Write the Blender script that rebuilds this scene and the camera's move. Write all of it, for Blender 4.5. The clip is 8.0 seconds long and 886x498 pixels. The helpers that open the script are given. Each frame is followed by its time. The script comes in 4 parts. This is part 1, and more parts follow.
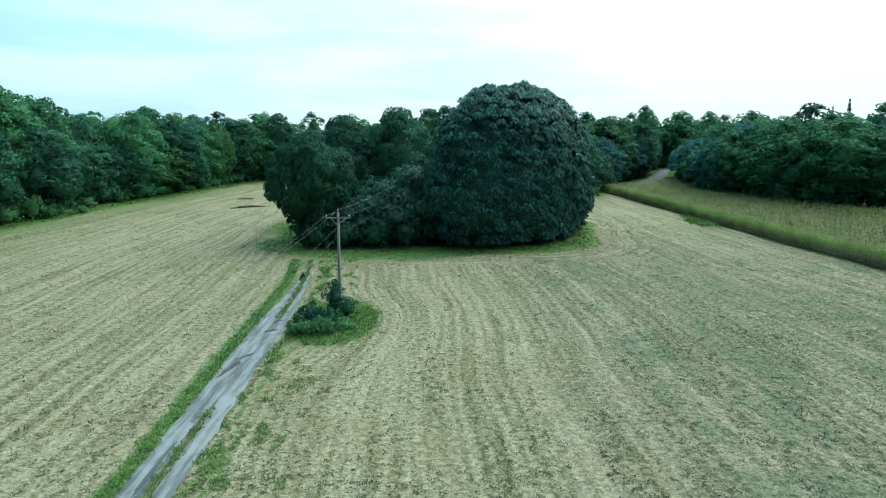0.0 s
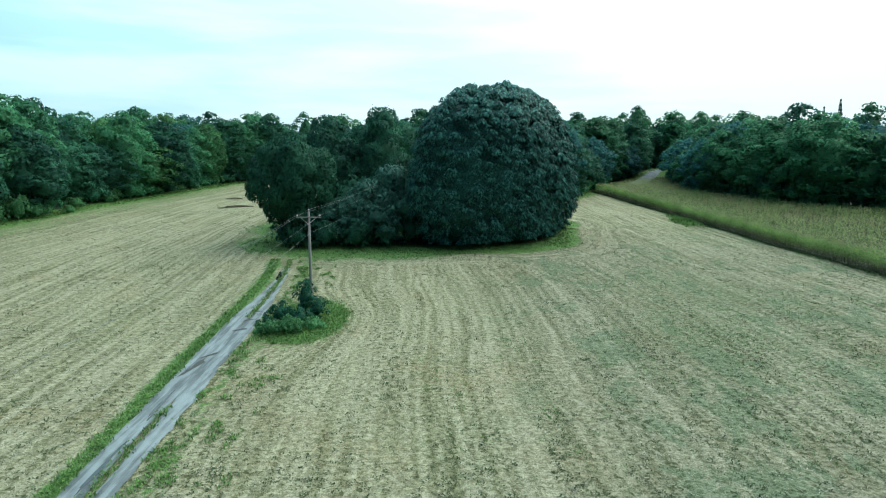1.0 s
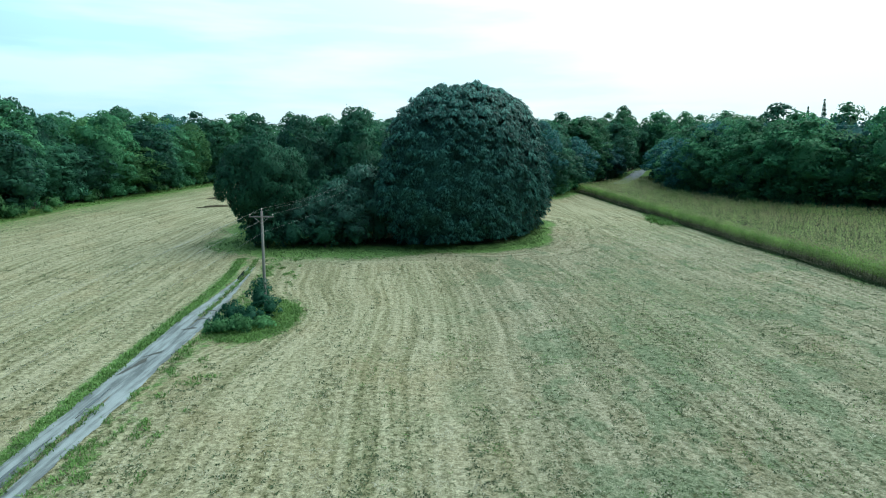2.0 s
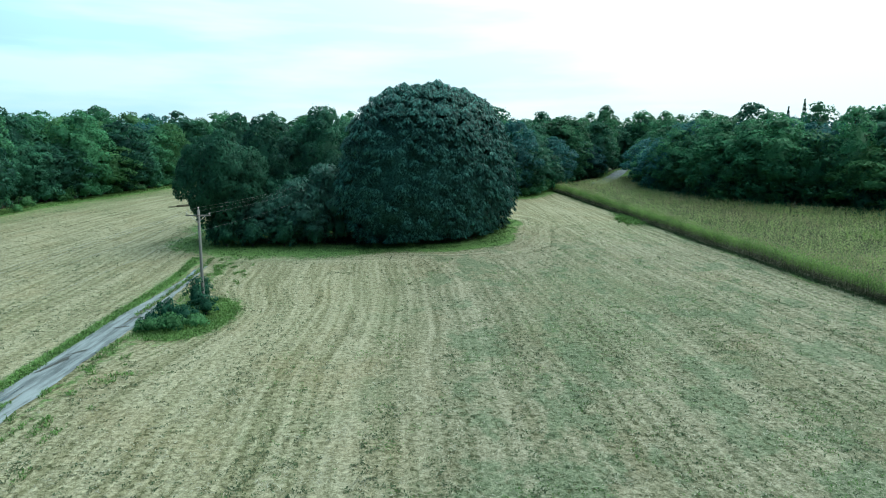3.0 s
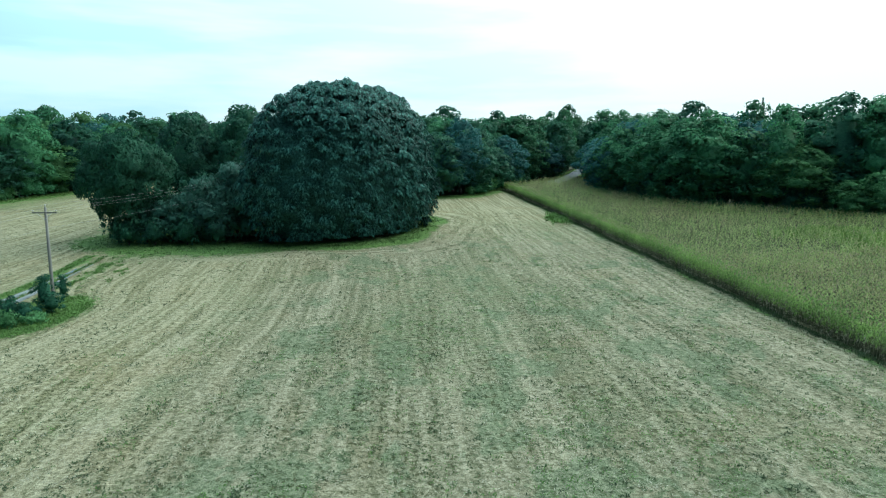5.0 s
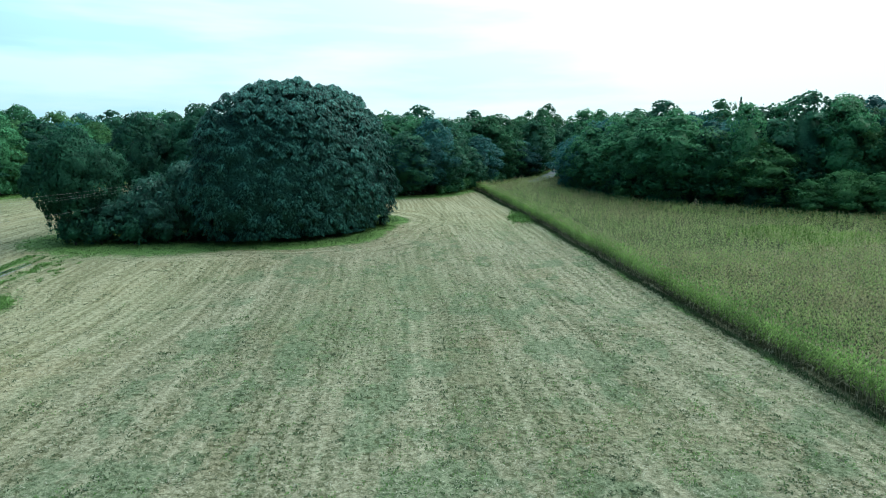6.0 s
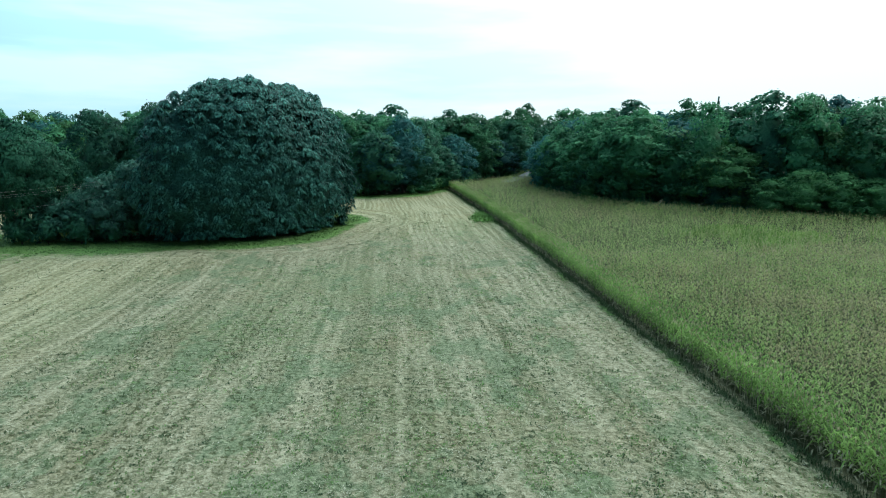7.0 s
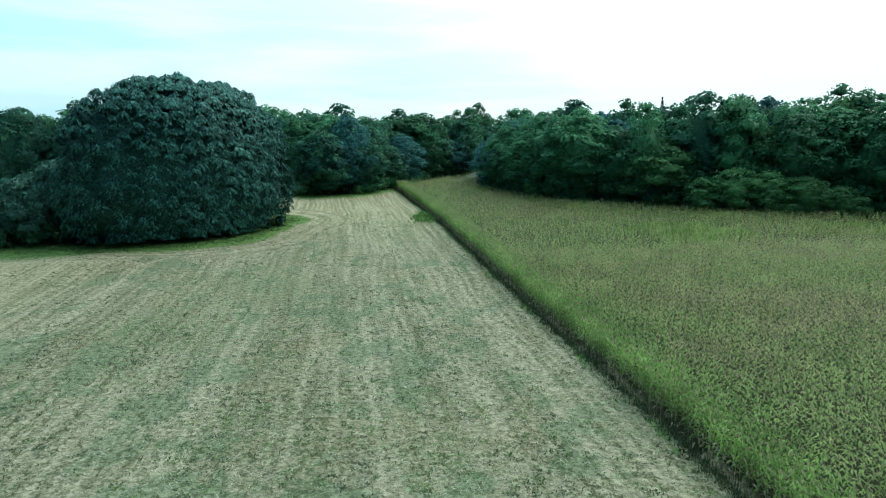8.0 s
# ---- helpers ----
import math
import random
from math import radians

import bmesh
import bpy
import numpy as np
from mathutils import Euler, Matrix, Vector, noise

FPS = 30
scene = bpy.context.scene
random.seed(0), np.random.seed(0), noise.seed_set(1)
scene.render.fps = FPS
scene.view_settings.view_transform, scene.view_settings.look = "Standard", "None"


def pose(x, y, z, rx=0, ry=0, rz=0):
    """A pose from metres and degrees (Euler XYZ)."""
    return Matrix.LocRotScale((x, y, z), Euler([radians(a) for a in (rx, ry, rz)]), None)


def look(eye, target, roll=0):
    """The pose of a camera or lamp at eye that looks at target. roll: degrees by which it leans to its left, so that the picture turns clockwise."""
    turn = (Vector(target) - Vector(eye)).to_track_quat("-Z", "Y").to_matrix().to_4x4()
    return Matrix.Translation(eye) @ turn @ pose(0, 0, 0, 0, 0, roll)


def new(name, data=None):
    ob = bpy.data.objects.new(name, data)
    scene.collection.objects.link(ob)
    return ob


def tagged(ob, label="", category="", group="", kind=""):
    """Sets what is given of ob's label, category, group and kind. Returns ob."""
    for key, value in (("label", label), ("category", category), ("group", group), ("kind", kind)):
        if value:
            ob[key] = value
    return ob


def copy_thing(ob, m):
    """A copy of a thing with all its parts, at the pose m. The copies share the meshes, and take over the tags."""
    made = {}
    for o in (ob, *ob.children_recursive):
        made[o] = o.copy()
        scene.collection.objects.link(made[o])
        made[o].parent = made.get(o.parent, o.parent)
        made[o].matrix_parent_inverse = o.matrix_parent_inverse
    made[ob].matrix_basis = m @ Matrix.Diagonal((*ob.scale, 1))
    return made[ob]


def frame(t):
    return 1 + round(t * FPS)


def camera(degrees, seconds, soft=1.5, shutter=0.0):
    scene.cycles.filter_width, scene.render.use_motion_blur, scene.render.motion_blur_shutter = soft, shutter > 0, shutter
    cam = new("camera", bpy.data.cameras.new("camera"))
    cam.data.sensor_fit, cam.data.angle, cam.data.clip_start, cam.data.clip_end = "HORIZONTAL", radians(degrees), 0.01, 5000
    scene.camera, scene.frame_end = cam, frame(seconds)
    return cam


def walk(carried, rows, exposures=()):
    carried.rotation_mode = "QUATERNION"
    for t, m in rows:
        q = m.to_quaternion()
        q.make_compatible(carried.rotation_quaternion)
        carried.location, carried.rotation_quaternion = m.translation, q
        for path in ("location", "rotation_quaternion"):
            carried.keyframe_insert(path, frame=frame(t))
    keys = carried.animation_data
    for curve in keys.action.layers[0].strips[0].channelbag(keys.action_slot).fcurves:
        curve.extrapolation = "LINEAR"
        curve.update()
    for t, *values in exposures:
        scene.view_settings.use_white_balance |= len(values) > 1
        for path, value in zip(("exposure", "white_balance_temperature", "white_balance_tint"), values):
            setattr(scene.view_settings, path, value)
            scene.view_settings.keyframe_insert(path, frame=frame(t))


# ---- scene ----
cam = camera(72.5, 8.0, soft=1.1)
METRES, EYE, TILT, LEAN, TURN = 48.0, 18.2, -8.0, 0.0, 0.0
ROWS = [
    (0.0, 0.0, 0.0, 0.0, 0.0, 0.0, -0.0),
    (0.5, 0.0278, -0.0025, -0.0007, 0.02, 0.0, -0.02),
    (1.0, 0.0601, -0.0043, -0.0014, -0.03, 0.01, 0.01),
    (1.5, 0.1015, -0.0063, -0.0023, -0.12, 0.01, 0.03),
    (3.0, 0.2815, -0.0144, -0.0054, -0.38, -0.02, 0.04),
    (3.5, 0.3532, -0.0148, -0.008, -0.34, -0.01, 0.06),
    (4.0, 0.4292, -0.0148, -0.0098, -0.37, -0.01, 0.07),
    (4.5, 0.5094, -0.0126, -0.0113, -0.39, 0.01, 0.09),
    (6.0, 0.7549, 0.0006, -0.014, -0.45, -0.0, 0.15),
    (6.5, 0.8341, 0.0051, -0.0148, -0.51, -0.0, 0.14),
    (7.0, 0.9103, 0.0103, -0.0148, -0.63, -0.02, 0.12),
    (7.5, 0.9656, 0.0141, -0.0149, -0.51, -0.02, 0.13),
    (7.7, 0.9805, 0.0149, -0.015, -0.48, -0.02, 0.15),
    (7.8, 0.9872, 0.0152, -0.015, -1.6, -0.03, 0.32),
    (7.9, 0.9932, 0.0156, -0.015, -2.87, -0.05, 0.53),
    (8.0, 0.9986, 0.0159, -0.0151, -4.15, -0.08, 0.75),
]
walk(cam, [(t, pose(0, 0, EYE, TILT, LEAN, TURN) @ pose(METRES * x, METRES * y, METRES * z, 90 + pitch, roll, yaw)) for t, x, y, z, yaw, pitch, roll in ROWS],
     [(0.0, 0.0), (8.0, 0.0)])

# ---- daylight: bright overcast, soft sun from the right ----
SUN_EL, SUN_AZ = radians(46), radians(60)      # azimuth from +y towards +x
world = bpy.data.worlds.new("overcast_sky")
scene.world = world
world.use_nodes = True
wn, wl = world.node_tree.nodes, world.node_tree.links
wn.clear()
w_out = wn.new("ShaderNodeOutputWorld")
w_bg = wn.new("ShaderNodeBackground")
w_sky = wn.new("ShaderNodeTexSky")
w_sky.sky_type, w_sky.sun_disc, w_sky.sun_elevation, w_sky.sun_rotation = "NISHITA", False, SUN_EL, SUN_AZ
w_sky.air_density, w_sky.dust_density = 1.0, 2.0
w_gain = wn.new("ShaderNodeVectorMath")
w_gain.operation = "MULTIPLY"
w_gain.inputs[1].default_value = (0.11, 0.50, 0.72)
w_co = wn.new("ShaderNodeTexCoord")
w_map = wn.new("ShaderNodeMapping")
w_map.inputs["Scale"].default_value = (1.6, 1.6, 11.0)
w_noise = wn.new("ShaderNodeTexNoise")
w_noise.inputs["Scale"].default_value, w_noise.inputs["Detail"].default_value = 1.7, 6.0
w_ramp = wn.new("ShaderNodeValToRGB")
w_ramp.color_ramp.elements[0].position, w_ramp.color_ramp.elements[1].position = 0.36, 0.60
w_ramp.color_ramp.elements[0].color, w_ramp.color_ramp.elements[1].color = (0.42, 0.42, 0.42, 1), (0.72, 0.72, 0.72, 1)
w_mix = wn.new("ShaderNodeMix")
w_mix.data_type = "RGBA"
w_thin = wn.new("ShaderNodeMix")
w_thin.data_type = "RGBA"
w_thin.inputs["A"].default_value, w_thin.inputs["B"].default_value = (7.6, 13.4, 15.4, 1), (14.2, 17.4, 18.0, 1)
w_side = wn.new("ShaderNodeVectorMath")
w_side.operation = "DOT_PRODUCT"
w_side.inputs[1].default_value = (0.95, 0.0, 0.0)
w_lay = wn.new("ShaderNodeMath")
w_lay.operation = "MULTIPLY_ADD"
w_lay.inputs[1].default_value = 1.7
w_low = wn.new("ShaderNodeMath")
w_low.operation, w_low.use_clamp = "SUBTRACT", True
w_low.inputs[1].default_value = 0.28
wl.new(w_co.outputs["Generated"], w_side.inputs[0])
wl.new(w_ramp.outputs["Color"], w_lay.inputs[0])
wl.new(w_side.outputs["Value"], w_lay.inputs[2])
wl.new(w_lay.outputs["Value"], w_low.inputs[0])
wl.new(w_low.outputs["Value"], w_thin.inputs["Factor"])
wl.new(w_thin.outputs["Result"], w_mix.inputs["B"])
wl.new(w_co.outputs["Generated"], w_map.inputs["Vector"])
wl.new(w_map.outputs["Vector"], w_noise.inputs["Vector"])
wl.new(w_noise.outputs["Fac"], w_ramp.inputs["Fac"])
wl.new(w_sky.outputs["Color"], w_gain.inputs[0])
wl.new(w_gain.outputs["Vector"], w_mix.inputs["A"])
w_dot = wn.new("ShaderNodeVectorMath")
w_dot.operation = "DOT_PRODUCT"
w_dot.inputs[1].default_value = (0.62, 1.0, 0.30)
w_add = wn.new("ShaderNodeMath")
w_add.operation, w_add.use_clamp = "MULTIPLY_ADD", True
w_add.inputs[1].default_value = 0.95
wl.new(w_co.outputs["Generated"], w_dot.inputs[0])
wl.new(w_dot.outputs["Value"], w_add.inputs[0])
wl.new(w_ramp.outputs["Color"], w_add.inputs[2])
wl.new(w_add.outputs["Value"], w_mix.inputs["Factor"])
# an overcast sky is about three times as bright overhead as at the horizon
w_sep = wn.new("ShaderNodeSeparateXYZ")
wl.new(w_co.outputs["Generated"], w_sep.inputs[0])
w_up = wn.new("ShaderNodeMath")
w_up.operation = "MULTIPLY_ADD"
w_up.inputs[1].default_value, w_up.inputs[2].default_value = 1.70, 0.86
wl.new(w_sep.outputs["Z"], w_up.inputs[0])
w_dome = wn.new("ShaderNodeVectorMath")
w_dome.operation = "SCALE"
wl.new(w_mix.outputs["Result"], w_dome.inputs[0])
wl.new(w_up.outputs["Value"], w_dome.inputs["Scale"])
wl.new(w_dome.outputs["Vector"], w_bg.inputs["Color"])
wl.new(w_bg.outputs["Background"], w_out.inputs["Surface"])
w_bg.inputs["Strength"].default_value = 0.066

sun_data = bpy.data.lights.new("sun", "SUN")
sun_data.energy, sun_data.angle, sun_data.color = 2.0, radians(44), (0.96, 1.0, 0.95)
sun = new("sun", sun_data)
sun_dir = Vector((math.sin(SUN_AZ) * math.cos(SUN_EL), math.cos(SUN_AZ) * math.cos(SUN_EL), math.sin(SUN_EL)))
sun.matrix_world = look(tuple(sun_dir * 200), (0, 0, 0))


# ---- materials ----
class Nodes:
    """A small helper to write a material's node tree line by line."""

    def __init__(self, name):
        self.mat = bpy.data.materials.new(name)
        self.mat.use_nodes = True
        self.n, self.l = self.mat.node_tree.nodes, self.mat.node_tree.links
        self.bsdf = self.n["Principled BSDF"]
        self.out = self.n["Material Output"]

    def put(self, socket, value):
        if isinstance(value, bpy.types.NodeSocket):
            self.l.new(value, socket)
        else:
            socket.default_value = value

    def noise(self, vec, scale, detail=4.0, rough=0.55, distort=0.0):
        k = self.n.new("ShaderNodeTexNoise")
        if vec is not None:
            self.l.new(vec, k.inputs["Vector"])
        k.inputs["Scale"].default_value, k.inputs["Detail"].default_value = scale, detail
        k.inputs["Roughness"].default_value, k.inputs["Distortion"].default_value = rough, distort
        return k.outputs["Fac"]

    def step(self, value, lo, hi):
        k = self.n.new("ShaderNodeMapRange")
        k.interpolation_type = "SMOOTHSTEP"
        self.put(k.inputs["Value"], value)
        k.inputs["From Min"].default_value, k.inputs["From Max"].default_value = lo, hi
        return k.outputs["Result"]

    def math(self, op, a, b=0.0):
        k = self.n.new("ShaderNodeMath")
        k.operation = op
        self.put(k.inputs[0], a)
        self.put(k.inputs[1], b)
        return k.outputs[0]

    def mix(self, fac, a, b):
        k = self.n.new("ShaderNodeMix")
        k.data_type = "RGBA"
        self.put(k.inputs["Factor"], fac)
        self.put(k.inputs["A"], a if isinstance(a, bpy.types.NodeSocket) else (*a, 1))
        self.put(k.inputs["B"], b if isinstance(b, bpy.types.NodeSocket) else (*b, 1))
        return k.outputs["Result"]

    def scaled(self, vec, sx, sy, sz=1.0):
        k = self.n.new("ShaderNodeMapping")
        self.l.new(vec, k.inputs["Vector"])
        k.inputs["Scale"].default_value = (sx, sy, sz)
        return k.outputs["Vector"]

    def place(self):
        k = self.n.new("ShaderNodeTexCoord")
        return k.outputs["Object"]

    def attribute(self, name, socket="Fac"):
        k = self.n.new("ShaderNodeAttribute")
        k.attribute_name = name
        return k.outputs[socket]

    def bump(self, height, strength, distance):
        k = self.n.new("ShaderNodeBump")
        k.inputs["Strength"].default_value, k.inputs["Distance"].default_value = strength, distance
        self.l.new(height, k.inputs["Height"])
        self.l.new(k.outputs["Normal"], self.bsdf.inputs["Normal"])

    def done(self, colour, rough=0.8, spec=0.3):
        self.put(self.bsdf.inputs["Base Color"], colour if isinstance(colour, bpy.types.NodeSocket) else (*colour, 1))
        self.put(self.bsdf.inputs["Roughness"], rough)
        self.bsdf.inputs["Specular IOR Level"].default_value = spec
        return self.mat


def leaf_material(name, dark, fresh, rough=0.55, spec=0.35, see_through=0.25, leaf_spread=0.6, plant_spread=0.3, patchy=0.42):
    """Leaves: colour differs from leaf to leaf, from bough to bough and from plant to plant; some light passes through."""
    k = Nodes(name)
    geo = k.n.new("ShaderNodeNewGeometry")
    info = k.n.new("ShaderNodeObjectInfo")
    at = k.place()
    patch, mottle = k.noise(at, 0.30, 3.0), k.noise(at, 3.2, 3.0, 0.7)
    f = k.math("ADD", k.math("MULTIPLY", k.math("POWER", geo.outputs["Random Per Island"], 1.6), leaf_spread), k.math("MULTIPLY", info.outputs["Random"], plant_spread))
    f = k.math("ADD", f, k.math("MULTIPLY", k.step(patch, 0.35, 0.68), patchy))
    f = k.math("ADD", f, k.math("MULTIPLY", k.math("SUBTRACT", k.step(mottle, 0.30, 0.70), 0.55), 0.40))
    col = k.mix(f, dark, fresh)
    k.bump(mottle, 0.5, 0.12)
    mat = k.done(col, rough, spec)
    thin = k.n.new("ShaderNodeBsdfTranslucent")
    k.l.new(col, thin.inputs["Color"])
    both = k.n.new("ShaderNodeMixShader")
    both.inputs["Fac"].default_value = see_through
    k.l.new(k.bsdf.outputs["BSDF"], both.inputs[1])
    k.l.new(thin.outputs["BSDF"], both.inputs[2])
    k.l.new(both.outputs["Shader"], k.out.inputs["Surface"])
    return mat


def field_material():
    """Mown hay field: pale straw swaths, stubble, green regrowth, dark tufts, grass where the cover says so."""
    k = Nodes("mown_hay")
    swath = k.attribute("swath", "Vector")
    at = k.place()
    green = k.attribute("green")
    bare = k.attribute("bare")
    soil = k.attribute("soil")
    split = k.n.new("ShaderNodeSeparateXYZ")
    k.l.new(swath, split.inputs[0])
    drift = k.noise(k.scaled(swath, 0.12, 0.03), 1.0, 3.0, 0.6)
    wave = k.math("SINE", k.math("ADD", k.math("MULTIPLY", split.outputs["X"], 5.7), k.math("MULTIPLY", drift, 22.0)))
    strong = k.step(k.noise(k.scaled(swath, 0.16, 0.012), 1.0, 2.0, 0.5), 0.30, 0.62)
    stripe = k.math("MULTIPLY", wave, k.math("MULTIPLY", k.math("ADD", k.math("MULTIPLY", strong, 0.062), 0.010), k.math("SUBTRACT", 1.0, k.math("MULTIPLY", bare, 0.45))))
    fine = k.noise(k.scaled(swath, 1.05, 0.035), 1.0, 3.0, 0.6)
    swaths = k.noise(k.scaled(swath, 0.36, 0.010), 1.0, 2.0, 0.5)
    patch = k.noise(at, 0.045, 3.0, 0.5)
    clump = k.noise(k.scaled(swath, 1.2, 1.15), 1.0, 4.0, 0.65)
    grain = k.noise(at, 6.5, 5.0, 0.8)
    mat_ = k.noise(k.scaled(swath, 2.3, 2.9), 1.0, 4.0, 0.7, 0.5)
    tuft = k.noise(k.scaled(swath, 3.1, 2.1), 1.0, 4.0, 0.62)
    g = k.math("ADD", k.math("MULTIPLY", grain, 0.5), k.math("MULTIPLY", mat_, 0.5))
    g = k.step(g, 0.38, 0.62)
    straw = k.mix(g, (0.153, 0.157, 0.104), (0.359, 0.363, 0.271))
    stub = k.mix(g, k.mix(bare, (0.088, 0.092, 0.050), (0.074, 0.086, 0.047)), k.mix(bare, (0.224, 0.232, 0.150), (0.206, 0.218, 0.146)))
    regrow = k.mix(g, (0.039, 0.082, 0.035), (0.166, 0.215, 0.117))
    torn = k.math("ADD", k.math("MULTIPLY", clump, 0.27), k.math("MULTIPLY", mat_, 0.30))
    bands = k.math("ADD", k.math("ADD", stripe, torn), k.math("ADD", k.math("ADD", 0.39, k.math("MULTIPLY", k.math("SUBTRACT", fine, 0.5), k.math("SUBTRACT", 0.76, k.math("MULTIPLY", bare, 0.22)))), k.math("MULTIPLY", swaths, 0.36)))
    band = k.step(k.math("SUBTRACT", bands, k.math("MULTIPLY", bare, 0.02)), 0.68, 1.02)
    col = k.mix(band, stub, straw)
    tan = k.step(k.noise(k.scaled(at, 0.16, 0.10), 1.0, 4.0, 0.6), 0.50, 0.70)
    col = k.mix(k.math("MULTIPLY", tan, k.math("SUBTRACT", 0.32, k.math("MULTIPLY", bare, 0.08))), col, k.mix(g, (0.104, 0.087, 0.046), (0.286, 0.246, 0.150)))
    g_field = k.step(k.math("ADD", k.math("MULTIPLY", patch, 0.6), k.math("ADD", k.math("MULTIPLY", clump, 0.5), k.math("MULTIPLY", green, 0.34))), 0.58, 0.84)
    col = k.mix(k.math("MULTIPLY", g_field, 0.72), col, regrow)
    spots = k.step(k.math("SUBTRACT", tuft, k.math("SUBTRACT", k.math("MULTIPLY", band, 0.10), k.math("MULTIPLY", green, 0.10))), 0.525, 0.605)
    where = k.math("ADD", k.math("MULTIPLY", k.step(k.noise(at, 0.21, 3.0, 0.6), 0.38, 0.62), 0.5), 0.5)
    spots = k.math("MULTIPLY", spots, where)
    rust = k.step(k.noise(k.scaled(at, 0.33, 0.20), 1.0, 4.0, 0.65), 0.54, 0.68)
    col = k.mix(k.math("MULTIPLY", rust, k.math("ADD", 0.22, k.math("MULTIPLY", bare, 0.12))), col, k.mix(g, (0.065, 0.062, 0.032), (0.182, 0.162, 0.095)))
    lush = k.step(k.noise(k.scaled(at, 0.20, 0.13), 1.0, 5.0, 0.68), 0.52, 0.60)
    col = k.mix(k.math("MULTIPLY", lush, k.math("MULTIPLY", bare, 0.58)), col, k.mix(g, (0.034, 0.076, 0.036), (0.131, 0.200, 0.120)))
    col = k.mix(k.math("MULTIPLY", spots, 0.85), col, k.mix(grain, (0.028, 0.038, 0.017), (0.073, 0.087, 0.036)))
    tone = k.n.new("ShaderNodeVectorMath")
    tone.operation = "MULTIPLY"
    k.l.new(col, tone.inputs[0])
    k.l.new(k.mix(bare, (1.16, 1.10, 0.97), (1.09, 1.03, 0.97)), tone.inputs[1])
    col = tone.outputs["Vector"]
    g_edge = k.step(k.math("ADD", green, k.math("MULTIPLY", k.math("SUBTRACT", clump, 0.5), 1.3)), 0.42, 0.72)
    grass = k.mix(g, (0.045, 0.113, 0.028), (0.150, 0.268, 0.077))
    col = k.mix(g_edge, col, grass)
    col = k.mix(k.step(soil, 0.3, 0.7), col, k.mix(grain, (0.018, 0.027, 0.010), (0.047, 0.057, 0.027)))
    k.bump(k.math("ADD", k.math("MULTIPLY", grain, 0.6), k.math("SUBTRACT", k.math("MULTIPLY", mat_, 0.7), k.math("MULTIPLY", spots, 0.3))), 1.0, 0.14)
    return k.done(col, 0.9, 0.12)


def gravel_material(name, dark, light, wet=0.0):
    k = Nodes(name)
    at = k.place()
    big, streak, small = k.noise(at, 0.5, 3.0), k.noise(k.scaled(at, 2.4, 0.22), 1.0, 4.0, 0.6), k.noise(at, 14.0, 4.0, 0.7)
    f = k.math("ADD", k.math("MULTIPLY", k.step(big, 0.35, 0.65), 0.25), k.math("MULTIPLY", small, 0.3))
    f = k.math("ADD", f, k.math("MULTIPLY", k.step(streak, 0.40, 0.60), 0.55))
    k.bump(k.math("ADD", small, streak), 0.5, 0.04)
    return k.done(k.mix(f, dark, light), 0.85 - wet, 0.3)


def wood_material():
    k = Nodes("weathered_wood")
    at = k.place()
    grain = k.noise(k.scaled(at, 30, 30, 1.2), 1.0, 5.0, 0.6)
    blot = k.noise(at, 1.1, 3.0)
    k.bump(grain, 0.4, 0.01)
    return k.done(k.mix(k.math("ADD", k.math("MULTIPLY", grain, 0.7), k.math("MULTIPLY", blot, 0.3)), (0.10, 0.10, 0.09), (0.29, 0.30, 0.28)), 0.85, 0.2)


def bark_material():
    k = Nodes("bark")
    at = k.place()
    grain = k.noise(k.scaled(at, 6, 6, 0.9), 1.0, 5.0, 0.65)
    k.bump(grain, 0.8, 0.05)
    return k.done(k.mix(grain, (0.025, 0.023, 0.019), (0.10, 0.09, 0.075)), 0.9, 0.2)


def plain_material(name, colour, rough, metal=0.0):
    k = Nodes(name)
    k.bsdf.inputs["Metallic"].default_value = metal
    shade = k.noise(k.place(), 9.0, 3.0)
    return k.done(k.mix(shade, tuple(c * 0.8 for c in colour), colour), rough, 0.4)


M_FIELD = field_material()
M_BARK = bark_material()
M_WOOD = wood_material()
M_GRAVEL = gravel_material("wet_gravel", (0.040, 0.049, 0.050), (0.235, 0.272, 0.275), 0.30)
M_HAY = gravel_material("rotting_hay", (0.03, 0.028, 0.016), (0.12, 0.11, 0.065))
M_ROAD = gravel_material("pale_gravel", (0.11, 0.135, 0.15), (0.20, 0.24, 0.26))
M_WATER = plain_material("puddle_water", (0.03, 0.035, 0.035), 0.06)
M_MUD = gravel_material("wet_mud", (0.018, 0.018, 0.014), (0.055, 0.055, 0.044), 0.3)
M_CERAMIC = plain_material("glazed_ceramic", (0.55, 0.56, 0.55), 0.25)
M_STEEL = plain_material("galvanised_steel", (0.45, 0.46, 0.47), 0.45, 0.9)
M_WIRE = plain_material("aluminium_wire", (0.27, 0.29, 0.30), 0.5, 0.4)
